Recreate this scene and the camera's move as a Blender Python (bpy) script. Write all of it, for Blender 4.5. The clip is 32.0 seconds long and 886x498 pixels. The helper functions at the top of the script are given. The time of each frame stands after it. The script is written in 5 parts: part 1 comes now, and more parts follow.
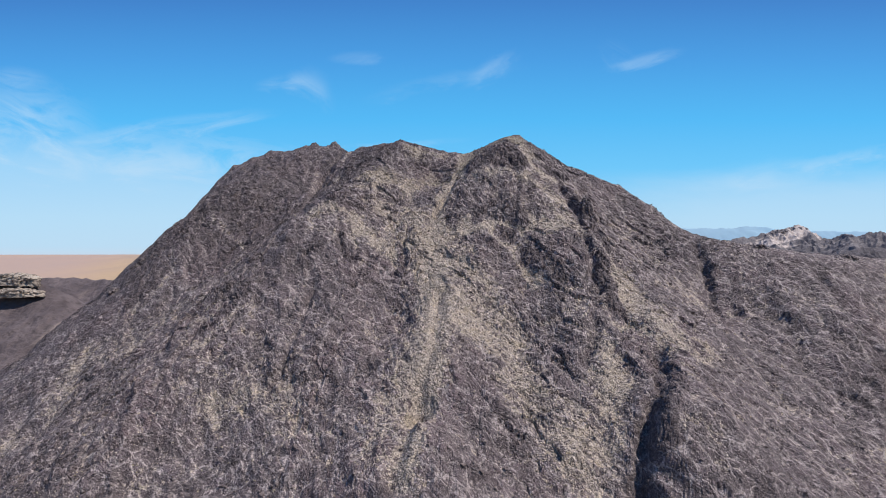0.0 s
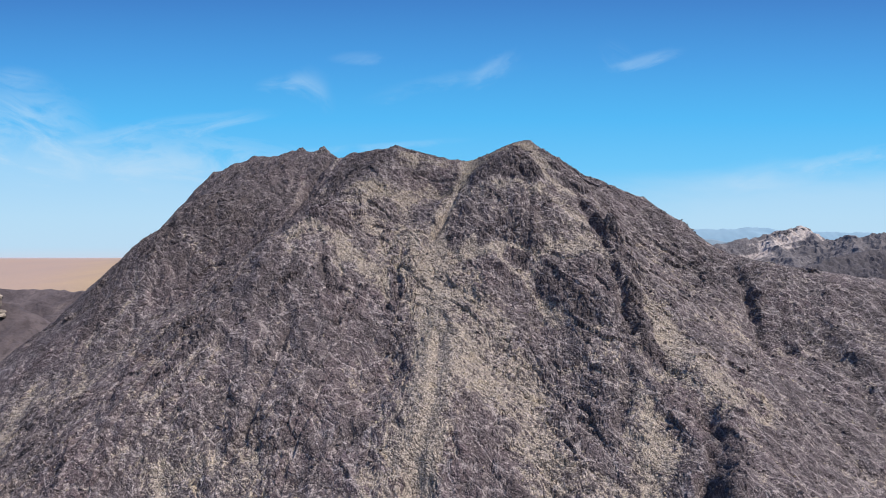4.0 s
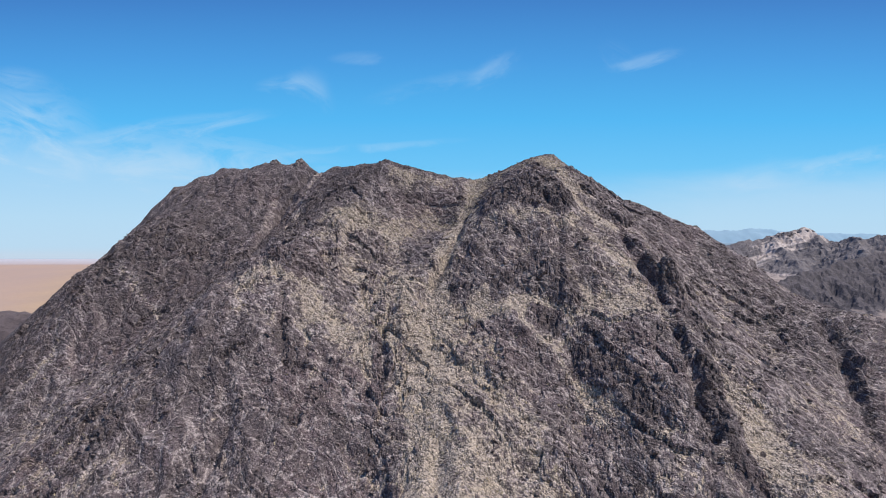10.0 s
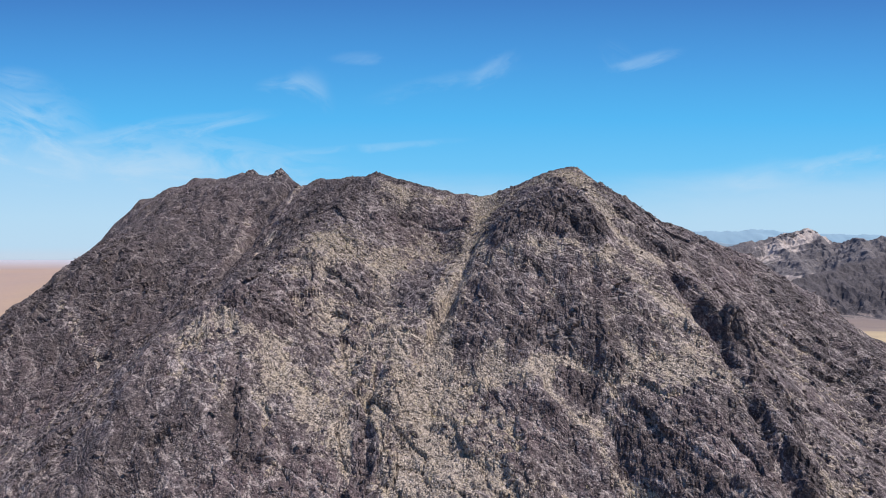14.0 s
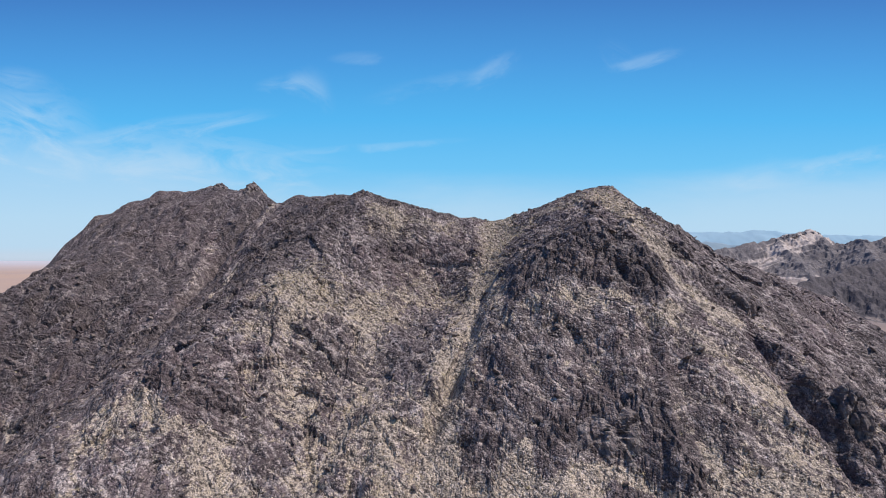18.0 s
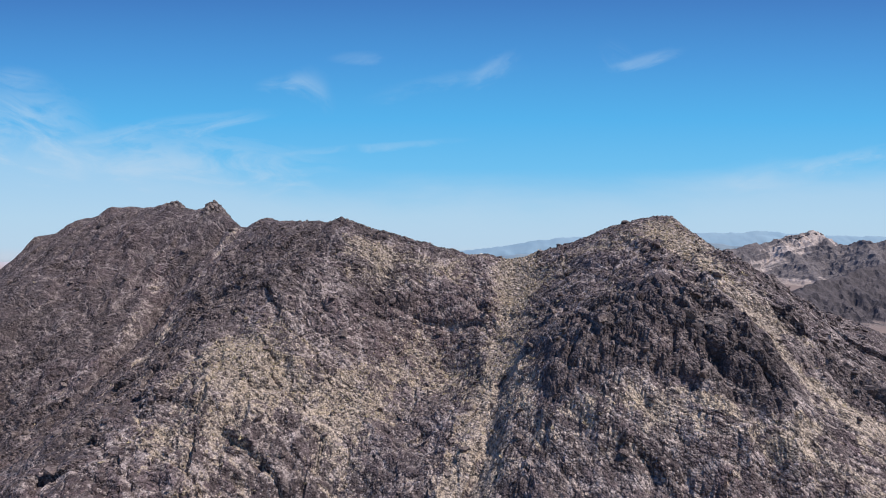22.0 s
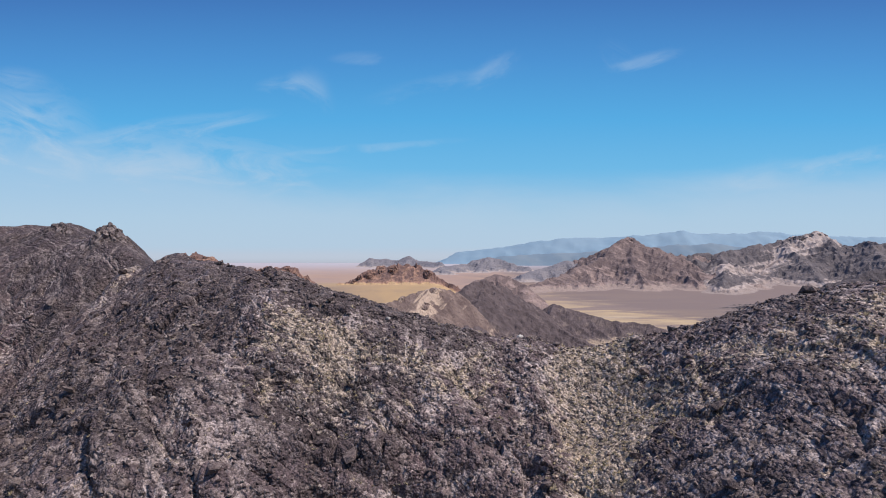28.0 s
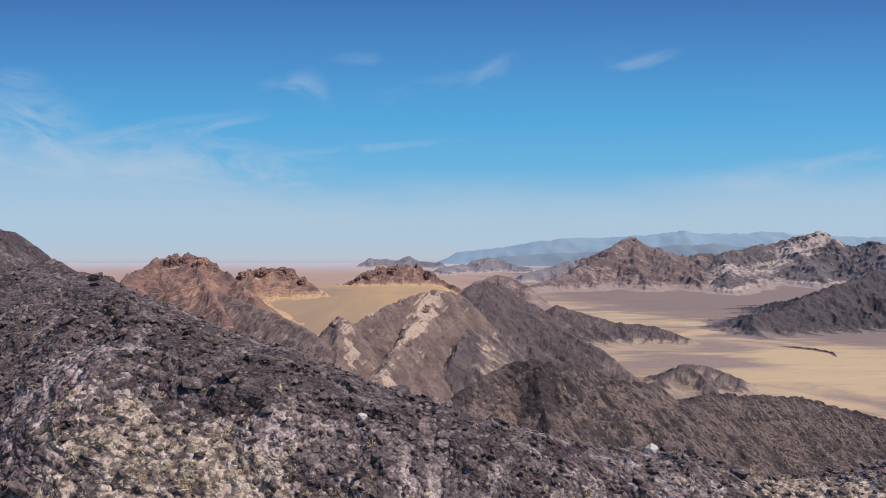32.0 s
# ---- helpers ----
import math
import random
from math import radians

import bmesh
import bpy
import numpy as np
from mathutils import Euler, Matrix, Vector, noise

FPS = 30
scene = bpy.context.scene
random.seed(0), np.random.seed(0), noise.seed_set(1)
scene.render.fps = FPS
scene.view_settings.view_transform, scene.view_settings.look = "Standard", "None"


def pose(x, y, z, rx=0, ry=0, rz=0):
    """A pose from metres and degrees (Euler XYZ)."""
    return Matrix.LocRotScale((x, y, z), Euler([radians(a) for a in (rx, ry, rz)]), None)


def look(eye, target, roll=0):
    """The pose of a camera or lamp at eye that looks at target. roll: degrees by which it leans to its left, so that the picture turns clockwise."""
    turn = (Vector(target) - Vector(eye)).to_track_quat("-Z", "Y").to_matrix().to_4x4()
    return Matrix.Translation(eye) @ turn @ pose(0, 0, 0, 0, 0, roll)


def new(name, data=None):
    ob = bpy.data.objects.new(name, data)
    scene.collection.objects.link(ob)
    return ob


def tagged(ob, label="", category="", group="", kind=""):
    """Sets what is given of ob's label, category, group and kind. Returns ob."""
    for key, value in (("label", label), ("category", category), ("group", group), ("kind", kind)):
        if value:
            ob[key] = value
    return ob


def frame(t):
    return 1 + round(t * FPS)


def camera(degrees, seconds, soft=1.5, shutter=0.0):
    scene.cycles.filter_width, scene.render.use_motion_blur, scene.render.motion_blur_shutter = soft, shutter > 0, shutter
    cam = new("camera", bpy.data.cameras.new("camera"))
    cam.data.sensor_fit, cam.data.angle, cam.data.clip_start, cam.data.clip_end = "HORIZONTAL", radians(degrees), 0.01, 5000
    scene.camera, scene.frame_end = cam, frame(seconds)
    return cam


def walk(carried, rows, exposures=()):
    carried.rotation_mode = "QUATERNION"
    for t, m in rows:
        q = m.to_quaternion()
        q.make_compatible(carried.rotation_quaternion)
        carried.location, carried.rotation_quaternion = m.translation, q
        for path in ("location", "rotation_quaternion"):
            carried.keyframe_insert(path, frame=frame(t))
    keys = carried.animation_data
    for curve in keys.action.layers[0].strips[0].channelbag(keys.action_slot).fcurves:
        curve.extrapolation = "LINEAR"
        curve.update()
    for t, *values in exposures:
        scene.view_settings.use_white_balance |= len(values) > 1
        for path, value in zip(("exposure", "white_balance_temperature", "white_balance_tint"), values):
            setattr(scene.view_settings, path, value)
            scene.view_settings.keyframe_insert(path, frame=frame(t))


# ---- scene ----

# Camera: a drone that climbs towards the saddle, then levels out over it. z = 0 is the desert floor.
cam = camera(73.0, 32.0, soft=1.0)
PATH = [
    (0.0, 0.0, 0.0, 160.0), (2.0, -0.1, 14.38, 163.6), (5.5, -0.3, 39.53, 170.3), (9.0, -0.45, 64.69, 177.3),
    (11.0, -0.65, 79.06, 181.1), (14.0, -0.9, 100.63, 186.8), (17.0, -1.15, 122.19, 192.5), (20.0, -1.4, 143.75, 198.1),
    (22.0, -1.55, 158.13, 201.7), (23.5, -1.7, 168.91, 204.5), (24.5, -1.8, 176.1, 206.4), (25.0, -1.87, 179.69, 207.2),
    (25.5, -1.93, 183.28, 207.8), (26.2, -2.0, 188.31, 208.25), (28.0, -2.25, 201.25, 208.65), (29.5, -2.7, 212.03, 208.9),
    (31.0, -3.4, 222.81, 209.0), (32.0, -3.9, 230.0, 209.0),
]
walk(cam, [(t, pose(x, y, z, 90, 0, 0)) for t, x, y, z in PATH], [(0.0, 0.36, 6400, 10), (13.0, 0.32, 6450, 11), (19.0, 0.3, 6500, 12), (25.0, 0.16, 6650, 15), (29.0, 0.1, 6750, 17), (32.0, 0.03, 6850, 18)])

# ---- light: a high desert sun to the right and behind, clear sky with thin high cloud ----
SUN_EL, SUN_AZ = 58.0, 110.0  # degrees; azimuth from straight ahead, plus is right
sun_dir = Vector((math.sin(radians(SUN_AZ)) * math.cos(radians(SUN_EL)), math.cos(radians(SUN_AZ)) * math.cos(radians(SUN_EL)), math.sin(radians(SUN_EL))))
sun = new("sun", bpy.data.lights.new("sun", "SUN"))
sun.data.energy, sun.data.angle, sun.data.color = 5.0, radians(0.53), (1.0, 0.95, 0.87)
sun.matrix_world = look(sun_dir * 900, (0, 0, 0))


class Graph:
    """Small helper that wires shader nodes."""

    def __init__(self, tree):
        self.tree = tree

    def node(self, kind, **values):
        n = self.tree.nodes.new(kind)
        for key, value in values.items():
            setattr(n, key, value)
        return n

    def put(self, socket, value):
        if isinstance(value, bpy.types.NodeSocket):
            self.tree.links.new(value, socket)
        elif value is not None:
            socket.default_value = value

    def math(self, op, a, b=None, c=None, clamp=False):
        n = self.node("ShaderNodeMath", operation=op, use_clamp=clamp)
        for s, v in zip(n.inputs, (a, b, c)):
            self.put(s, v)
        return n.outputs[0]

    def span(self, value, lo, hi, to_lo=0.0, to_hi=1.0, smooth=True):
        n = self.node("ShaderNodeMapRange", interpolation_type="SMOOTHSTEP" if smooth else "LINEAR")
        for s, v in zip(n.inputs, (value, lo, hi, to_lo, to_hi)):
            self.put(s, v)
        return n.outputs[0]

    def mix(self, factor, a, b, blend="MIX"):
        n = self.node("ShaderNodeMix", data_type="RGBA", blend_type=blend)
        self.put(n.inputs[0], factor)
        self.put(n.inputs[6], a)
        self.put(n.inputs[7], b)
        return n.outputs[2]

    def noise(self, vector, scale, detail=4.0, rough=0.55, distort=0.0):
        n = self.node("ShaderNodeTexNoise")
        self.put(n.inputs["Vector"], vector)
        n.inputs["Scale"].default_value, n.inputs["Detail"].default_value = scale, detail
        n.inputs["Roughness"].default_value, n.inputs["Distortion"].default_value = rough, distort
        return n.outputs["Fac"]

    def cells(self, vector, scale, feature="F1"):
        n = self.node("ShaderNodeTexVoronoi", feature=feature)
        self.put(n.inputs["Vector"], vector)
        n.inputs["Scale"].default_value = scale
        return n

    def mapped(self, vector, scale=(1, 1, 1), turn=(0, 0, 0), move=(0, 0, 0)):
        n = self.node("ShaderNodeMapping")
        self.put(n.inputs["Vector"], vector)
        n.inputs["Scale"].default_value, n.inputs["Location"].default_value = scale, move
        n.inputs["Rotation"].default_value = [radians(a) for a in turn]
        return n.outputs[0]


def rgb(*c):
    return (*c, 1.0)


world = bpy.data.worlds.new("desert_sky")
scene.world = world
world.use_nodes = True
world.node_tree.nodes.clear()
g = Graph(world.node_tree)
sky = g.node("ShaderNodeTexSky", sky_type="NISHITA", sun_disc=False, sun_elevation=radians(SUN_EL), sun_rotation=radians(SUN_AZ),
             altitude=1200.0, air_density=1.0, dust_density=0.6, ozone_density=2.0)
where = g.node("ShaderNodeTexCoord").outputs["Generated"]
axes = g.node("ShaderNodeSeparateXYZ")
g.put(axes.inputs[0], where)
dx, dy, dz = axes.outputs
ahead = g.math("MAXIMUM", g.math("ABSOLUTE", dy), 0.15)
u, v = g.math("DIVIDE", dx, ahead), g.math("DIVIDE", dz, ahead)
uv = g.node("ShaderNodeCombineXYZ")
g.put(uv.inputs[0], u)
g.put(uv.inputs[1], v)
uv = uv.outputs[0]
# thin veil towards the horizon, ragged on its upper edge
rag = g.noise(g.mapped(uv, (2.2, 6.5, 1)), 1.0, 6.0, 0.6, 0.4)
side = g.span(u, -0.75, -0.15, 0.085, 0.0)
side_r = g.span(u, 0.2, 0.8, 0.0, 0.045)
edge = g.math("ADD", g.math("ADD", 0.10, side), g.math("ADD", side_r, g.math("MULTIPLY", g.math("SUBTRACT", rag, 0.5), 0.16)))
veil = g.span(g.math("SUBTRACT", edge, v), -0.035, 0.06)
veil = g.math("MULTIPLY", veil, g.span(v, 0.0, 0.24, 0.55, 0.5))


def wisp(cu, cv, length, width, turn, seed, power):
    """One thin cirrus streak: a soft ellipse in the sky, frayed by noise."""
    local = g.mapped(g.mapped(uv, move=(-cu, -cv, 0)), turn=(0, 0, -turn))
    s = g.node("ShaderNodeSeparateXYZ")
    g.put(s.inputs[0], local)
    fray = g.noise(g.mapped(local, (9, 26, 1), move=(seed, seed * 0.7, 0)), 1.0, 5.0, 0.62, 0.8)
    bend = g.math("ADD", s.outputs[1], g.math("MULTIPLY", g.math("SUBTRACT", fray, 0.5), width * 2.2))
    r = g.math("ADD", g.math("POWER", g.math("ABSOLUTE", g.math("DIVIDE", s.outputs[0], length)), 2.0), g.math("POWER", g.math("ABSOLUTE", g.math("DIVIDE", bend, width)), 2.0))
    return g.math("MULTIPLY", g.math("POWER", g.span(r, 1.6, 0.0), 1.6), g.math("MULTIPLY", g.span(fray, 0.3, 0.75), power))


cloud = veil
for row in ((-0.265, 0.276, 0.05, 0.014, 6, 1.0, 0.3), (-0.225, 0.272, 0.04, 0.03, -25, 3.0, 0.32), (-0.205, 0.25, 0.03, 0.022, -60, 4.0, 0.16), (0.085, 0.302, 0.05, 0.018, 30, 5.0, 0.32), (0.0, 0.277, 0.13, 0.018, 12, 6.0, 0.16),
            (0.335, 0.316, 0.07, 0.012, 14, 8.0, 0.28), (0.29, 0.322, 0.035, 0.022, -40, 9.0, 0.14), (-0.69, 0.205, 0.12, 0.075, -18, 11.0, 0.62), (-0.72, 0.285, 0.06, 0.02, 0, 12.0, 0.25), (-0.46, 0.203, 0.17, 0.018, 8, 14.0, 0.42),
            (-0.42, 0.148, 0.25, 0.05, -4, 21.0, 0.6), (-0.14, 0.168, 0.17, 0.008, 5, 17.0, 0.32), (0.66, 0.142, 0.24, 0.022, 9, 19.0, 0.5), (-0.14, 0.32, 0.05, 0.012, 0, 23.0, 0.16)):
    w = wisp(*row)
    cloud = g.math("SUBTRACT", 1.0, g.math("MULTIPLY", g.math("SUBTRACT", 1.0, cloud), g.math("SUBTRACT", 1.0, w)))
tone = g.node("ShaderNodeValToRGB")
tone.color_ramp.elements[0].position, tone.color_ramp.elements[0].color = 0.0, rgb(0.37, 0.575, 0.745)
tone.color_ramp.elements[1].position, tone.color_ramp.elements[1].color = 1.0, rgb(0.036, 0.16, 0.48)
for stop, shade in ((0.12, rgb(0.31, 0.585, 0.79)), (0.3, rgb(0.125, 0.50, 0.83)), (0.48, rgb(0.068, 0.43, 0.81)), (0.7, rgb(0.054, 0.305, 0.69))):
    tone.color_ramp.elements.new(stop).color = shade
g.put(tone.inputs[0], g.span(v, 0.0, 0.45, smooth=False))
clear = g.mix(1.0, tone.outputs[0], rgb(9.0, 9.0, 9.0), "MULTIPLY")
clear = g.mix(0.1, clear, sky.outputs[0])
paint = g.mix(cloud, clear, rgb(4.2, 5.75, 7.1))
ground_haze = g.mix(g.span(v, -0.05, -0.012), rgb(3.0, 2.3, 2.0), rgb(4.4, 5.4, 6.4))
paint = g.mix(g.span(v, -0.014, 0.006), ground_haze, paint)
back = g.node("ShaderNodeBackground")
g.put(back.inputs[0], paint)
back.inputs[1].default_value = 0.1
g.put(g.node("ShaderNodeOutputWorld").inputs[0], back.outputs[0])

# ---- materials ----


def material(name):
    m = bpy.data.materials.new(name)
    m.use_nodes = True
    m.node_tree.nodes.clear()
    gg = Graph(m.node_tree)
    b = gg.node("ShaderNodeBsdfPrincipled")
    gg.put(gg.node("ShaderNodeOutputMaterial").inputs[0], b.outputs[0])
    b.inputs["Specular IOR Level"].default_value = 0.25
    return m, gg, b


def rock_material(name, dark, mid, light, size=1.0, scree=None, streak=0.0, bump=0.8, turn=(0, -52, 12), rough=0.88, vein=0.7, fleck=0.8):
    """Weathered rock: dark varnish, joints filled with pale debris, rubble and dry scrub where the attribute 'scree' says. size: metres of the grain."""
    m, gg, b = material(name)
    co = gg.node("ShaderNodeTexCoord").outputs["Object"]
    co = gg.mapped(co, (1 / size,) * 3)
    big = gg.noise(co, 0.04, 5.0, 0.6, 0.5)
    patch = gg.noise(co, 0.24, 6.0, 0.68, 0.6)
    grain = gg.noise(co, 1.5, 5.0, 0.75)
    fine = gg.noise(co, 4.5, 3.0, 0.75)
    lines = gg.noise(gg.mapped(gg.mapped(co, turn=turn), (0.22, 1.0, 2.4)), 0.55, 5.0, 0.68, 1.0)
    wob = gg.node("ShaderNodeTexNoise")
    gg.put(wob.inputs["Vector"], co)
    wob.inputs["Scale"].default_value, wob.inputs["Detail"].default_value = 0.5, 3.0
    warped = gg.node("ShaderNodeVectorMath", operation="MULTIPLY_ADD")
    gg.put(warped.inputs[0], wob.outputs["Color"])
    warped.inputs[1].default_value = (2.4, 2.4, 2.4)
    gg.put(warped.inputs[2], gg.mapped(co, (1.0, 0.8, 0.6), (0, 14, 0)))
    joint = gg.cells(warped.outputs[0], 0.22, "DISTANCE_TO_EDGE").outputs["Distance"]
    chip = gg.cells(co, 1.1)
    pebble = gg.cells(co, 2.6)
    col = gg.mix(gg.span(patch, 0.36, 0.66), rgb(*dark), rgb(*mid))
    col = gg.mix(gg.math("MULTIPLY", gg.span(big, 0.45, 0.7), 0.4), col, rgb(*[0.7 * a + 0.3 * c for a, c in zip(mid, light)]))
    tone_ = gg.node("ShaderNodeSeparateColor")
    gg.put(tone_.inputs[0], chip.outputs["Color"])
    col = gg.mix(gg.math("MULTIPLY", gg.span(tone_.outputs[0], 0.55, 1.0), 0.3), col, rgb(*light))
    col = gg.mix(gg.math("MULTIPLY", gg.span(lines, 0.55, 0.66), 0.3 + streak), col, rgb(*light))
    veins = gg.math("MULTIPLY", gg.span(joint, 0.09, 0.015), gg.span(gg.math("ADD", patch, gg.math("MULTIPLY", big, 0.8)), 0.74, 0.95))
    col = gg.mix(gg.math("MULTIPLY", veins, vein), col, rgb(*[1.15 * a for a in light]))
    pale = gg.node("ShaderNodeSeparateColor")
    gg.put(pale.inputs[0], pebble.outputs["Color"])
    if scree:
        at = gg.node("ShaderNodeAttribute", attribute_name="scree").outputs["Fac"]
        speck = gg.math("ADD", gg.math("MULTIPLY", gg.math("SUBTRACT", grain, 0.5), 1.3), gg.math("MULTIPLY", gg.math("SUBTRACT", patch, 0.5), 1.0))
        speck = gg.math("ADD", speck, gg.math("MULTIPLY", gg.math("SUBTRACT", pale.outputs[1], 0.5), 0.5))
        speck = gg.math("ADD", speck, gg.math("MULTIPLY", gg.math("SUBTRACT", chip.outputs["Distance"], 0.5), 0.9))
        lie = gg.span(gg.math("ADD", at, speck), 0.34, 0.5)
        tan = gg.mix(gg.span(fine, 0.36, 0.64), rgb(*[0.5 * a for a in scree]), rgb(*[1.3 * a for a in scree]))
        tan = gg.mix(gg.math("MULTIPLY", gg.span(patch, 0.52, 0.72), 0.5), tan, rgb(scree[0] * 1.1, scree[1] * 1.06, scree[2] * 0.82))
        col = gg.mix(gg.span(gg.math("ADD", at, gg.math("MULTIPLY", gg.math("SUBTRACT", big, 0.5), 0.8)), 0.22, -0.25, 0.0, 0.85), col, rgb(*[0.75 * a for a in dark]))
        col = gg.mix(gg.math("MULTIPLY", lie, 0.8), col, tan)
    col = gg.mix(gg.math("MULTIPLY", gg.math("MULTIPLY", gg.span(pale.outputs[0], 0.76, 0.95), gg.span(pebble.outputs["Distance"], 0.36, 0.2)), fleck), col, rgb(*[1.5 * a for a in light]))
    col = gg.mix(gg.math("MULTIPLY", gg.span(grain, 0.46, 0.36), 0.7), col, rgb(*[0.4 * a for a in dark]))
    gg.put(b.inputs["Base Color"], col)
    b.inputs["Roughness"].default_value = rough
    height = gg.math("ADD", gg.math("MULTIPLY", patch, 1.4), gg.math("ADD", gg.math("MULTIPLY", grain, 0.9), gg.math("MULTIPLY", lines, 0.6)))
    height = gg.math("ADD", height, gg.math("ADD", gg.math("MULTIPLY", chip.outputs["Distance"], -1.0), gg.math("MULTIPLY", gg.span(joint, 0.0, 0.1), 0.3)))
    bp = gg.node("ShaderNodeBump")
    bp.inputs["Strength"].default_value, bp.inputs["Distance"].default_value = bump, 1.0 * size
    gg.put(bp.inputs["Height"], height)
    gg.put(b.inputs["Normal"], bp.outputs[0])
    return m


def strata_material(name, dark, mid, light, size, turn, contrast=0.8, wash=None):
    """Tilted beds of rock in alternating colours, with gullied slopes."""
    m, gg, b = material(name)
    co = gg.node("ShaderNodeTexCoord").outputs["Object"]
    co = gg.mapped(co, (1 / size,) * 3)
    warp = gg.noise(co, 0.06, 4.0, 0.6)
    beds = gg.noise(gg.mapped(gg.mapped(co, turn=turn), (0.1, 0.1, 0.9)), 0.5, 5.0, 0.65, 1.4)
    patch = gg.noise(co, 0.2, 6.0, 0.65, 0.5)
    grain = gg.noise(co, 1.4, 4.0, 0.7)
    col = gg.mix(gg.span(patch, 0.35, 0.68), rgb(*dark), rgb(*mid))
    at = gg.node("ShaderNodeAttribute", attribute_name="scree").outputs["Fac"]
    pale = gg.math("MULTIPLY", gg.span(gg.math("ADD", beds, gg.math("MULTIPLY", gg.math("SUBTRACT", at, 0.5), 0.5)), 0.46, 0.62), contrast)
    col = gg.mix(pale, col, rgb(*light))
    col = gg.mix(gg.math("MULTIPLY", gg.span(grain, 0.48, 0.34), 0.5), col, rgb(*[0.5 * a for a in dark]))
    if wash:
        col = gg.mix(gg.math("MULTIPLY", gg.span(gg.math("ADD", at, gg.math("SUBTRACT", warp, 0.5)), 0.75, 1.0), 0.9), col, rgb(*wash))
    gg.put(b.inputs["Base Color"], col)
    b.inputs["Roughness"].default_value = 0.92
    bp = gg.node("ShaderNodeBump")
    bp.inputs["Strength"].default_value, bp.inputs["Distance"].default_value = 0.7, 0.9 * size
    gg.put(bp.inputs["Height"], gg.math("ADD", patch, gg.math("ADD", gg.math("MULTIPLY", beds, 0.7), gg.math("MULTIPLY", grain, 0.4))))
    gg.put(b.inputs["Normal"], bp.outputs[0])
    return m


def plain_material(name):
    """Desert floor: tan sand with purple-grey gravel fans and pale dry washes; orange dunes to the north-west; horizon
    haze painted into the far colour.
    """
    m, gg, b = material(name)
    co = gg.node("ShaderNodeTexCoord").outputs["Object"]
    fans = gg.noise(gg.mapped(co, (0.45, 1.0, 1), (0, 0, 15)), 0.004, 7.0, 0.6, 1.2)
    wash = gg.noise(gg.mapped(co, (0.3, 1.6, 1), (0, 0, -28)), 0.006, 6.0, 0.6, 1.5)
    small = gg.noise(co, 0.08, 5.0, 0.65)
    a = gg.node("ShaderNodeSeparateXYZ")
    gg.put(a.inputs[0], co)
    col = gg.mix(gg.span(fans, 0.43, 0.58), rgb(0.4, 0.3, 0.18), rgb(0.2, 0.15, 0.132))
    col = gg.mix(gg.math("MULTIPLY", gg.span(wash, 0.55, 0.7), 0.6), col, rgb(0.45, 0.36, 0.25))
    col = gg.mix(gg.math("MULTIPLY", gg.span(small, 0.4, 0.7), 0.3), col, rgb(0.3, 0.235, 0.18))
    rill = gg.noise(gg.mapped(co, (0.16, 1.0, 1), (0, 0, -10)), 0.03, 6.0, 0.7, 0.8)
    col = gg.mix(gg.math("MULTIPLY", gg.span(rill, 0.55, 0.66), 0.5), col, rgb(0.19, 0.145, 0.125))
    far = gg.math("MULTIPLY", gg.span(a.outputs[1], 1900.0, 2600.0), gg.span(rill, 0.34, 0.58, 0.45, 1.0))
    col = gg.mix(gg.math("MULTIPLY", far, gg.span(a.outputs[0], 300.0, 1200.0)), col, rgb(0.235, 0.185, 0.17))
    apron = gg.math("MULTIPLY", gg.span(gg.math("ADD", gg.math("ADD", a.outputs[0], gg.math("MULTIPLY", a.outputs[1], 0.3)), gg.math("MULTIPLY", gg.math("SUBTRACT", rill, 0.5), 700.0)), 1230.0, 1420.0), gg.span(a.outputs[1], 1380.0, 1600.0))
    col = gg.mix(gg.math("MULTIPLY", apron, 0.85), col, rgb(0.165, 0.125, 0.115))
    orange = gg.math("MULTIPLY", gg.span(gg.math("ADD", a.outputs[0], gg.math("MULTIPLY", gg.math("SUBTRACT", fans, 0.5), 900.0)), 500.0, 100.0), gg.span(a.outputs[1], 760.0, 920.0))
    col = gg.mix(orange, col, gg.mix(gg.math("MAXIMUM", gg.span(a.outputs[1], 1150.0, 1500.0), gg.span(a.outputs[0], -480.0, -700.0)), gg.mix(gg.span(fans, 0.35, 0.65), rgb(0.37, 0.255, 0.135), rgb(0.24, 0.175, 0.125)), gg.mix(gg.span(fans, 0.35, 0.65), rgb(0.32, 0.222, 0.172), rgb(0.29, 0.208, 0.175))))
    # Horizon haze painted in: the floor's colour turns pale blue-grey with distance.
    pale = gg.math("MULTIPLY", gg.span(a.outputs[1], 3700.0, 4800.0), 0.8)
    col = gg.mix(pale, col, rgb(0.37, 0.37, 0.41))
    gg.put(b.inputs["Base Color"], col)
    b.inputs["Roughness"].default_value = 0.95
    bp = gg.node("ShaderNodeBump")
    bp.inputs["Strength"].default_value, bp.inputs["Distance"].default_value = 0.3, 2.0
    gg.put(bp.inputs["Height"], small)
    gg.put(b.inputs["Normal"], bp.outputs[0])
    return m


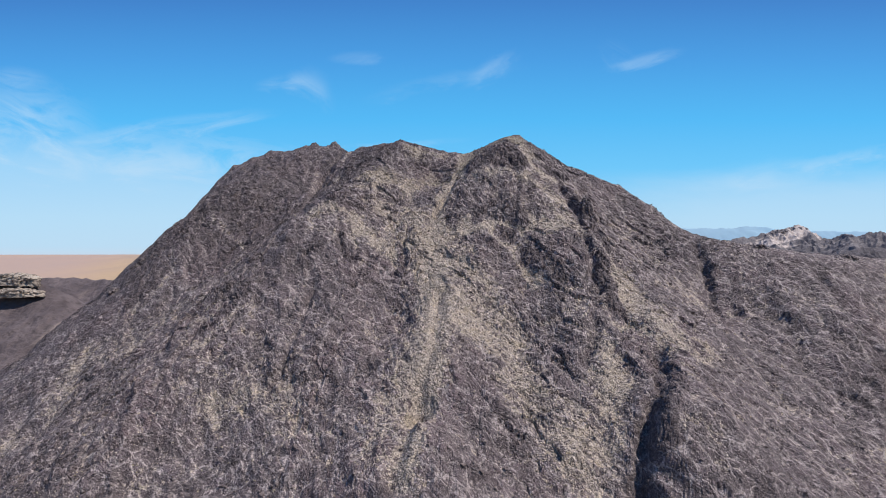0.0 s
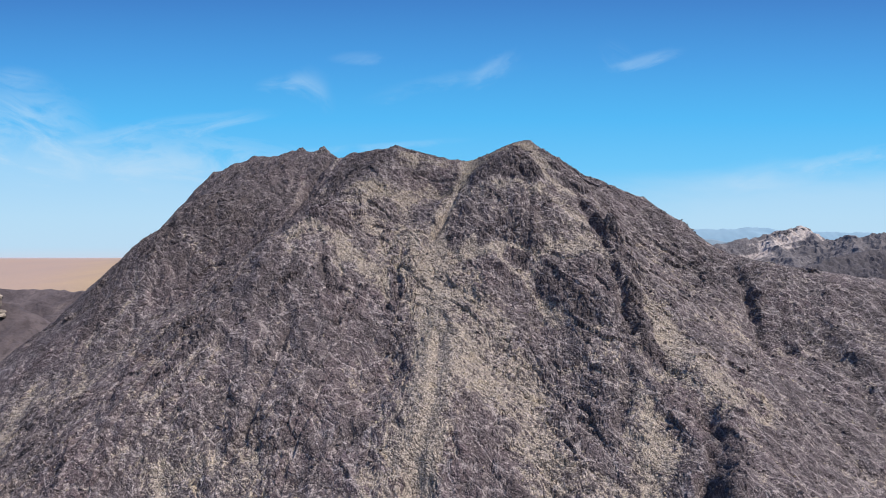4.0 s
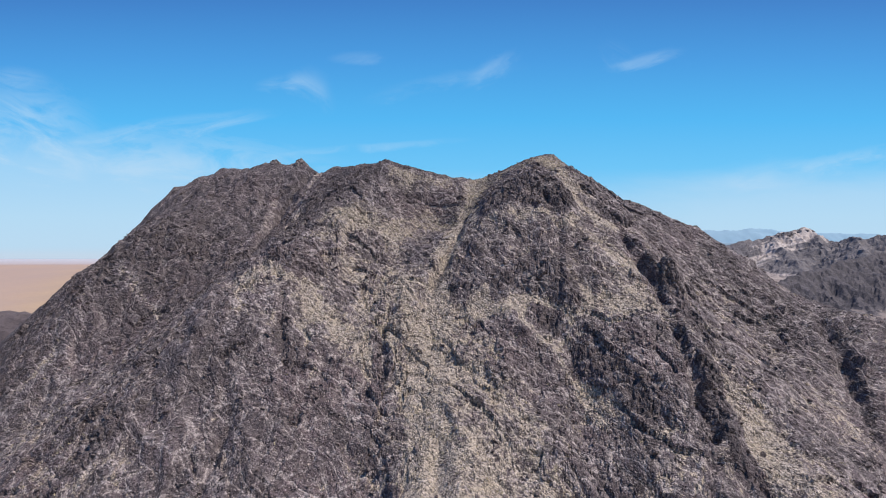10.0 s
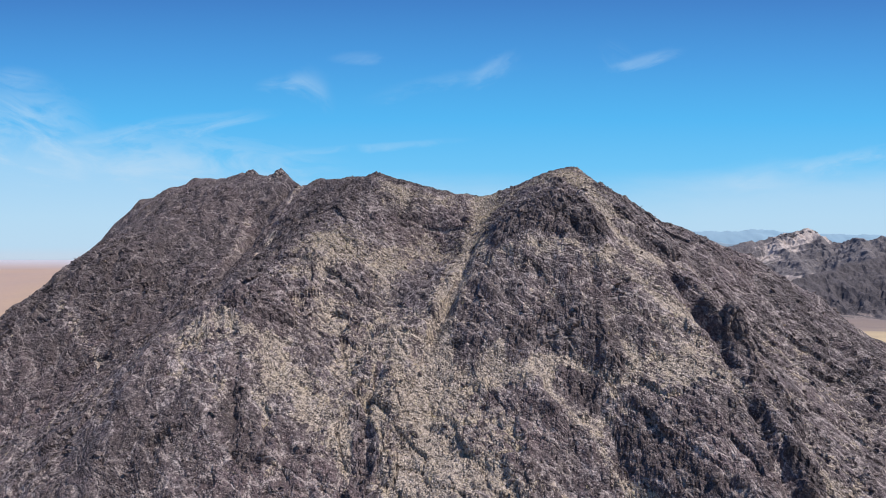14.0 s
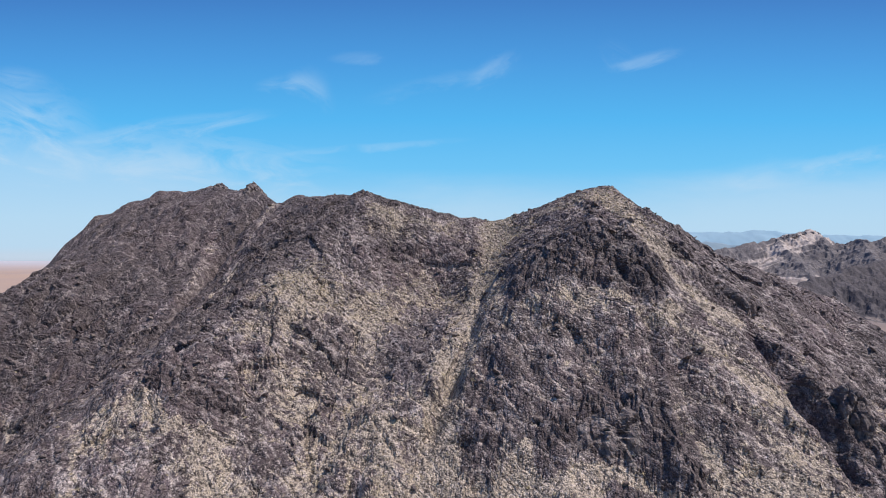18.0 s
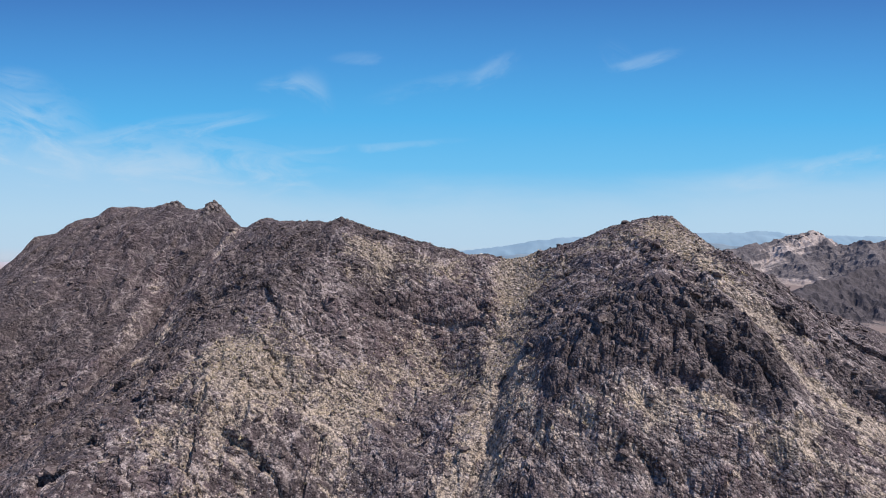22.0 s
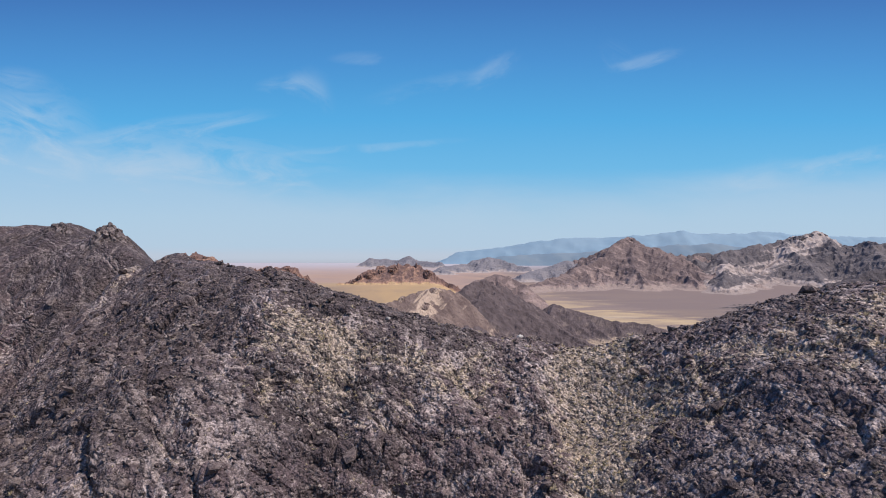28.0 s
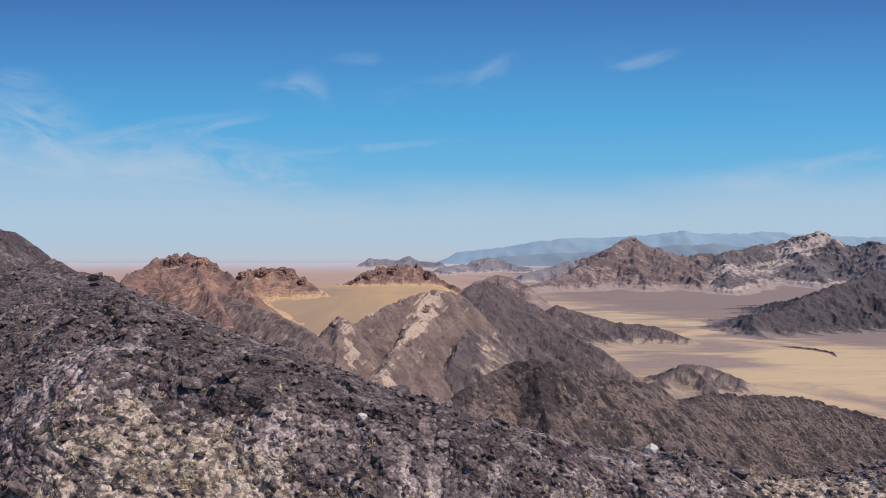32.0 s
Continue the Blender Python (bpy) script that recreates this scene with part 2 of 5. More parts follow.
def mountain_material(name, dark, mid, light, scree):
    """Jointed varnished rock that dips to the east, in broken pieces of many tones, with debris where the attribute 'scree' says."""
    m, gg, b = material(name)
    co = gg.node("ShaderNodeTexCoord").outputs["Object"]
    big = gg.noise(co, 0.035, 4.0, 0.6, 0.4)
    patch = gg.noise(co, 0.2, 6.0, 0.68, 0.5)
    grain = gg.noise(co, 1.3, 4.0, 0.72)
    wob = gg.node("ShaderNodeTexNoise")
    gg.put(wob.inputs["Vector"], co)
    wob.inputs["Scale"].default_value, wob.inputs["Detail"].default_value = 0.11, 5.0
    bent = gg.node("ShaderNodeVectorMath", operation="MULTIPLY_ADD")
    gg.put(bent.inputs[0], wob.outputs["Color"])
    bent.inputs[1].default_value = (7.0, 7.0, 7.0)
    gg.put(bent.inputs[2], co)
    dip = gg.mapped(gg.mapped(bent.outputs[0], turn=(0, 0, 28)), turn=(0, -34, 0))
    lines = gg.noise(gg.mapped(dip, (0.14, 0.7, 1.0)), 1.1, 5.0, 0.72, 0.3)
    joint = gg.cells(gg.mapped(dip, (0.45, 0.8, 1.0)), 0.34, "DISTANCE_TO_EDGE").outputs["Distance"]
    stone = gg.cells(gg.mapped(dip, (0.6, 1.0, 1.0)), 1.9)
    chip = gg.cells(co, 4.6)
    tones = []
    for cell in (stone, chip):
        t_ = gg.node("ShaderNodeSeparateColor")
        gg.put(t_.inputs[0], cell.outputs["Color"])
        tones.append(t_.outputs)
    (s0, s1, s2), (c0, c1, c2) = (list(t_)[:3] for t_ in tones)
    at = gg.node("ShaderNodeAttribute", attribute_name="scree").outputs["Fac"]
    down = gg.node("ShaderNodeAttribute", attribute_name="fall").outputs["Vector"]
    tongue = gg.noise(gg.mapped(down, (0.24, 0.03, 1)), 1.0, 6.0, 0.7, 0.5)
    at = gg.math("ADD", at, gg.math("MULTIPLY", gg.math("SUBTRACT", tongue, 0.5), 0.2))
    # bare rock: varnish in patches, every piece with its own tone
    col = gg.mix(gg.span(patch, 0.38, 0.62), rgb(*dark), rgb(*mid))
    col = gg.mix(gg.math("MULTIPLY", gg.span(big, 0.48, 0.66), 0.3), col, rgb(mid[0] * 1.3, mid[1] * 1.1, mid[2] * 1.1))
    col = gg.mix(gg.math("MULTIPLY", gg.span(s0, 0.4, 0.05), 0.4), col, rgb(*[0.6 * a for a in dark]))
    col = gg.mix(gg.math("MULTIPLY", gg.span(s1, 0.7, 1.0), 0.3), col, rgb(*[0.75 * a for a in light]))
    col = gg.mix(gg.span(at, 0.05, -0.5, 0.0, 0.45), col, rgb(*[0.8 * a for a in dark]))
    streak = gg.span(lines, 0.52, 0.64)
    col = gg.mix(gg.math("MULTIPLY", streak, gg.span(at, -0.3, 0.5, 0.14, 0.6)), col, rgb(*light))
    vein = gg.math("MULTIPLY", gg.span(joint, 0.085, 0.015), gg.span(gg.math("ADD", patch, gg.math("MULTIPLY", grain, 0.4)), 0.56, 0.76))
    col = gg.mix(gg.math("MULTIPLY", vein, gg.span(at, -0.4, 0.2, 0.3, 0.62)), col, rgb(*[1.2 * a for a in light]))
    # debris between and below the rocks
    lie = gg.math("ADD", gg.math("MULTIPLY", gg.math("SUBTRACT", lines, 0.5), 1.1), gg.math("MULTIPLY", gg.math("SUBTRACT", patch, 0.5), 0.7))
    lie = gg.math("ADD", lie, gg.math("ADD", gg.math("MULTIPLY", gg.math("SUBTRACT", grain, 0.5), 0.9), gg.math("MULTIPLY", gg.math("SUBTRACT", s2, 0.5), 0.3)))
    lie = gg.span(gg.math("ADD", at, lie), 0.32, 0.52)
    tan = gg.mix(gg.span(grain, 0.35, 0.65), rgb(*[0.7 * a for a in scree]), rgb(*[1.15 * a for a in scree]))
    tan = gg.mix(gg.math("MULTIPLY", gg.span(patch, 0.5, 0.7), 0.55), tan, rgb(scree[0] * 1.12, scree[1] * 1.08, scree[2] * 0.84))
    col = gg.mix(gg.math("MULTIPLY", lie, 0.82), col, tan)
    # chips and stones of a hand's width, pale and dark, over all
    col = gg.mix(gg.math("MULTIPLY", gg.span(c0, 0.78, 0.92), gg.span(at, -0.4, 0.4, 0.2, 0.55)), col, rgb(*[1.15 * a for a in light]))
    col = gg.mix(gg.math("MULTIPLY", gg.span(c1, 0.3, 0.14), 0.72), col, rgb(*[0.6 * a for a in dark]))
    col = gg.mix(gg.math("MULTIPLY", gg.span(grain, 0.45, 0.36), 0.6), col, rgb(*[0.45 * a for a in dark]))
    grit = gg.cells(co, 12.0)
    g_ = gg.node("ShaderNodeSeparateColor")
    gg.put(g_.inputs[0], grit.outputs["Color"])
    col = gg.mix(1.0, col, gg.mix(g_.outputs[0], rgb(0.5, 0.49, 0.48), rgb(1.36, 1.37, 1.38)), "MULTIPLY")
    gg.put(b.inputs["Base Color"], col)
    b.inputs["Roughness"].default_value = 0.8
    height = gg.math("ADD", gg.math("MULTIPLY", patch, 1.6), gg.math("ADD", gg.math("MULTIPLY", grain, 0.7), gg.math("MULTIPLY", lines, 0.8)))
    height = gg.math("ADD", height, gg.math("ADD", gg.math("MULTIPLY", s0, 0.35), gg.math("MULTIPLY", gg.math("ADD", stone.outputs["Distance"], gg.math("MULTIPLY", chip.outputs["Distance"], 0.5)), -0.7)))
    height = gg.math("ADD", height, gg.math("MULTIPLY", gg.span(joint, 0.0, 0.1), 0.35))
    bp = gg.node("ShaderNodeBump")
    bp.inputs["Strength"].default_value, bp.inputs["Distance"].default_value = 0.9, 0.5
    gg.put(bp.inputs["Height"], height)
    gg.put(b.inputs["Normal"], bp.outputs[0])
    return m


MAT_MAIN = mountain_material("varnished_rock", (0.062, 0.0465, 0.049), (0.133, 0.101, 0.106), (0.382, 0.318, 0.298), (0.38, 0.307, 0.245))
MAT_DARK_HILL = rock_material("dark_hill_rock", (0.04, 0.031, 0.033), (0.08, 0.061, 0.061), (0.17, 0.128, 0.115), 2.5, scree=(0.225, 0.168, 0.143), fleck=0.35)
MAT_GREY_HILL = strata_material("grey_hill_rock", (0.066, 0.051, 0.054), (0.118, 0.092, 0.093), (0.22, 0.172, 0.15), 4.5, (10, 62, 0), 0.45, wash=(0.3, 0.232, 0.172))
MAT_SLATE = strata_material("slate_hill_rock", (0.05, 0.043, 0.048), (0.09, 0.077, 0.083), (0.165, 0.14, 0.137), 6.0, (10, 62, 0), 0.35, wash=(0.19, 0.15, 0.137))
MAT_ORANGE = strata_material("orange_sandstone", (0.13, 0.083, 0.077), (0.235, 0.14, 0.112), (0.39, 0.235, 0.165), 5.0, (12, 20, 0), 0.6, wash=(0.42, 0.29, 0.165))
MAT_TAN_BEDS = strata_material("banded_tan_rock", (0.112, 0.08, 0.074), (0.2, 0.148, 0.13), (0.44, 0.34, 0.265), 6.0, (8, 48, 0), 0.8)
MAT_PALE_RIDGE = strata_material("pale_banded_ridge", (0.085, 0.075, 0.082), (0.15, 0.13, 0.133), (0.42, 0.35, 0.32), 16.0, (6, 14, 0), 0.85, wash=(0.26, 0.21, 0.19))
MAT_FAR_PEAK = strata_material("far_brown_peak", (0.115, 0.086, 0.086), (0.2, 0.15, 0.14), (0.34, 0.255, 0.23), 14.0, (8, -20, 0), 0.6, wash=(0.27, 0.21, 0.185))
# Mesa colours are greyed and lightened: distance haze put into the rock colour.
MAT_MESA = strata_material("haze_tinted_mesa", (0.15, 0.145, 0.165), (0.19, 0.18, 0.195), (0.27, 0.245, 0.245), 22.0, (4, 6, 0), 0.4, wash=(0.33, 0.28, 0.26))
# Blue of the far range is aerial haze, painted as base colour.
MAT_BLUE, _g, _b = material("haze_tinted_range")
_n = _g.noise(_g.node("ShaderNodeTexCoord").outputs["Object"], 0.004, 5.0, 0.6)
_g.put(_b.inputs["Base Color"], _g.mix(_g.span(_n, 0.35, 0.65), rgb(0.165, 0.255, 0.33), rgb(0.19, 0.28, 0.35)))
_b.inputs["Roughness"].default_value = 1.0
# Foothills likewise: darker blue haze painted as base colour.
MAT_NEAR_BLUE, _g, _b = material("haze_tinted_foothills")
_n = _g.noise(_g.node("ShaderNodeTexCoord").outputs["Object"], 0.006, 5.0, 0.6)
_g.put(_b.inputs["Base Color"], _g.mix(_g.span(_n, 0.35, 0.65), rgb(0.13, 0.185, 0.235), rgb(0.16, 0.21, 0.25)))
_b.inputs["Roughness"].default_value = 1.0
MAT_PLAIN = plain_material("desert_floor")

# ---- terrain tools ----
RNG = np.random.RandomState(7)
PERM = np.concatenate([RNG.permutation(256)] * 3)
GRAD = RNG.normal(size=(256, 3))
GRAD /= np.linalg.norm(GRAD, axis=1)[:, None]


def perlin(x, y, z):
    """Gradient noise, about -0.7 to 0.7, on arrays."""
    xi, yi, zi = np.floor(x).astype(np.int64), np.floor(y).astype(np.int64), np.floor(z).astype(np.int64)
    fx, fy, fz = x - xi, y - yi, z - zi
    sx, sy, sz = (f * f * f * (f * (f * 6 - 15) + 10) for f in (fx, fy, fz))
    xi, yi, zi = xi & 255, yi & 255, zi & 255
    total = 0.0
    for a in (0, 1):
        for b in (0, 1):
            for c in (0, 1):
                h = PERM[PERM[PERM[xi + a] + yi + b] + zi + c]
                gr = GRAD[h]
                dot = gr[:, 0] * (fx - a) + gr[:, 1] * (fy - b) + gr[:, 2] * (fz - c)
                total = total + dot * (sx if a else 1 - sx) * (sy if b else 1 - sy) * (sz if c else 1 - sz)
    return total


def fbm(x, y, z, size, octaves=4, gain=0.5, ridged=False):
    """Layered noise from a largest size in metres."""
    out, amp, f, norm = 0.0, 1.0, 1.0 / size, 0.0
    for o in range(octaves):
        n = perlin(x * f + 17.3 * o, y * f - 9.1 * o, z * f + 4.7 * o)
        out = out + amp * ((0.5 - 2.2 * np.abs(n)) if ridged else n)
        norm += amp
        amp, f = amp * gain, f * 2.03
    return out / norm


def blocks(x, y, z, size, seed=0.0):
    """Broken rock: every cell is a block with its own tilt and height. Returns the offset and the nearness to a joint."""
    x, y, z = x / size + seed, y / size - seed, z / size + 2 * seed
    xi, yi, zi = np.floor(x - 0.5).astype(np.int64), np.floor(y - 0.5).astype(np.int64), np.floor(z - 0.5).astype(np.int64)
    first, second = np.full(len(x), 9.0), np.full(len(x), 9.0)
    out = np.zeros(len(x))
    for a in (0, 1):
        for b in (0, 1):
            for c in (0, 1):
                h = PERM[PERM[PERM[(xi + a) & 255] + ((yi + b) & 255)] + ((zi + c) & 255)]
                j, gr = GRAD[(h * 7 + 3) & 255], GRAD[h]
                dx_, dy_, dz_ = x - (xi + a + 0.5 + 0.38 * j[:, 0]), y - (yi + b + 0.5 + 0.38 * j[:, 1]), z - (zi + c + 0.5 + 0.38 * j[:, 2])
                r = dx_ * dx_ + dy_ * dy_ + dz_ * dz_
                near = r < first
                second = np.where(near, first, np.minimum(second, r))
                out = np.where(near, 0.75 * (gr[:, 0] * dx_ + gr[:, 1] * dy_ + gr[:, 2] * dz_) + 0.45 * (h / 255.0 - 0.5), out)
                first = np.where(near, r, first)
    return out * size, np.sqrt(second) - np.sqrt(first)


def smooth(a, b, x):
    t = np.clip((x - a) / (b - a), 0, 1)
    return t * t * (3 - 2 * t)


def along(line, step):
    """Points every step metres along a line of (x, y, z)."""
    out = []
    for p, q in zip(line, line[1:]):
        n = max(1, int(math.dist(p, q) / step))
        out += [[a + (b - a) * k / n for a, b in zip(p, q)] for k in range(n)]
    return out + [list(line[-1])]


def drape(lines, step):
    """A smooth land surface hung over crest and gully lines: returns a height function of x and y."""
    pts = np.unique(np.round(np.array([p for line in lines for p in along(line, step)]), 2), axis=0)
    keep = []
    for p in pts:
        if all(abs(p[0] - q[0]) + abs(p[1] - q[1]) > step * 0.4 for q in keep):
            keep.append(p)
    pts = np.array(keep)
    n = len(pts)
    mid, span_ = pts[:, :2].mean(0), 100.0
    xy = (pts[:, :2] - mid) / span_
    m = np.zeros((n + 3, n + 3))
    m[:n, :n] = np.linalg.norm(xy[:, None] - xy[None], axis=2) - 0.004 * np.eye(n)
    m[:n, n], m[:n, n + 1:], m[n, :n], m[n + 1:, :n] = 1, xy, 1, xy.T
    w = np.linalg.solve(m, np.r_[pts[:, 2], 0, 0, 0])

    def height(x, y):
        out = np.empty(len(x))
        for s in range(0, len(x), 40000):
            a, b = (x[s:s + 40000] - mid[0]) / span_, (y[s:s + 40000] - mid[1]) / span_
            r = np.sqrt((a[:, None] - xy[:, 0]) ** 2 + (b[:, None] - xy[:, 1]) ** 2)
            out[s:s + 40000] = r @ w[:n] + w[n] + w[n + 1] * a + w[n + 2] * b
        return out

    return height


def near_line(x, y, line, runs=False):
    """The distance in plan to a line, the line's height at its nearest point and, on request, the run along it."""
    best, z, run, gone = np.full(len(x), 1e9), np.zeros(len(x)), np.zeros(len(x)), 0.0
    line = [(*p, 0.0)[:3] for p in line]
    for p, q in zip(line, line[1:]):
        dx_, dy_ = q[0] - p[0], q[1] - p[1]
        t = np.clip(((x - p[0]) * dx_ + (y - p[1]) * dy_) / max(dx_ * dx_ + dy_ * dy_, 1e-6), 0, 1)
        d = np.hypot(x - p[0] - t * dx_, y - p[1] - t * dy_)
        near = d < best
        best[near] = d[near]
        z[near] = (p[2] + t * (q[2] - p[2]))[near]
        run[near] = (gone + t * math.hypot(dx_, dy_))[near]
        gone += math.hypot(dx_, dy_)
    return (best, z, run) if runs else (best, z)


def close_to(x, y, line, reach):
    """Which points lie near a line, and how far from it."""
    c = np.array([p[:2] for p in line])
    lo, hi = c.min(0) - reach, c.max(0) + reach
    k = np.nonzero((x > lo[0]) & (x < hi[0]) & (y > lo[1]) & (y < hi[1]))[0]
    return k, near_line(x[k], y[k], line)[0]


def spaced(stops):
    """Coordinates whose spacing runs through (place, step) stops."""
    out, at = [], stops[0][0]
    places, steps = zip(*stops)
    while at < places[-1]:
        out.append(at)
        at += float(np.interp(at, places, steps))
    return np.array(out + [places[-1]])


def sheet(name, xs, ys, place, mat, keep=None, smooth_=True):
    """A grid mesh; place(x, y) gives the vertices' x, y, z and the scree attribute; keep drops faces whose corners are all False."""
    gx, gy = np.meshgrid(xs, ys)
    x, y, z, scree, *fall = place(gx.ravel(), gy.ravel())
    nx, ny = len(xs), len(ys)
    i = (np.arange(ny - 1)[:, None] * nx + np.arange(nx - 1)[None]).ravel()
    faces = np.stack([i, i + 1, i + nx + 1, i + nx], 1)
    co = np.stack([x, y, z], 1)
    if keep is not None:
        ok = keep(x, y, z)
        faces = faces[ok[faces].any(1)]
        used = np.zeros(len(co), bool)
        used[faces.ravel()] = True
        index = np.cumsum(used) - 1
        co, scree, faces = co[used], scree[used], index[faces]
    ob = raw_mesh(name, co, faces, mat, scree, smooth_)
    if fall:
        ob.data.attributes.new("fall", "FLOAT_VECTOR", "POINT").data.foreach_set("vector", np.ascontiguousarray(fall[0], dtype=np.float32).ravel())
    return ob


def raw_mesh(name, co, faces, mat, scree=None, smooth_=True):
    me = bpy.data.meshes.new(name)
    k = faces.shape[1]
    me.vertices.add(len(co))
    me.vertices.foreach_set("co", np.ascontiguousarray(co, dtype=np.float32).ravel())
    me.loops.add(faces.size)
    me.loops.foreach_set("vertex_index", np.ascontiguousarray(faces, dtype=np.int32).ravel())
    me.polygons.add(len(faces))
    me.polygons.foreach_set("loop_start", np.arange(0, faces.size, k, dtype=np.int32))
    me.polygons.foreach_set("use_smooth", np.full(len(faces), smooth_))
    me.update(calc_edges=True)
    if scree is not None:
        me.attributes.new("scree", "FLOAT", "POINT").data.foreach_set("value", np.ascontiguousarray(scree, dtype=np.float32))
    me.materials.append(mat)
    return new(name, me)


# ---- the desert floor, one sheet to the horizon ----


def floor_height(x, y):
    rise = 100.0 * smooth(2300, 4960, y) ** 1.3
    west = 150.0 * smooth(220, 0, x + 0.12 * (y - 1000)) * smooth(640, 1180, y) * smooth(2300, 1250, y)
    zero = np.zeros(len(x))
    return rise + west + 4.0 * fbm(x, y, zero, 400, 4) - 2.0


def floor_place(x, y):
    return x, y, floor_height(x, y), np.zeros(len(x))


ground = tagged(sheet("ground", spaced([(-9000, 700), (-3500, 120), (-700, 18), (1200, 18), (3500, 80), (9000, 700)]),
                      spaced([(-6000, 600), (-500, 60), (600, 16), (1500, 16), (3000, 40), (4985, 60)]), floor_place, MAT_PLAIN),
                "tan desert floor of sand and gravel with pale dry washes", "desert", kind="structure")

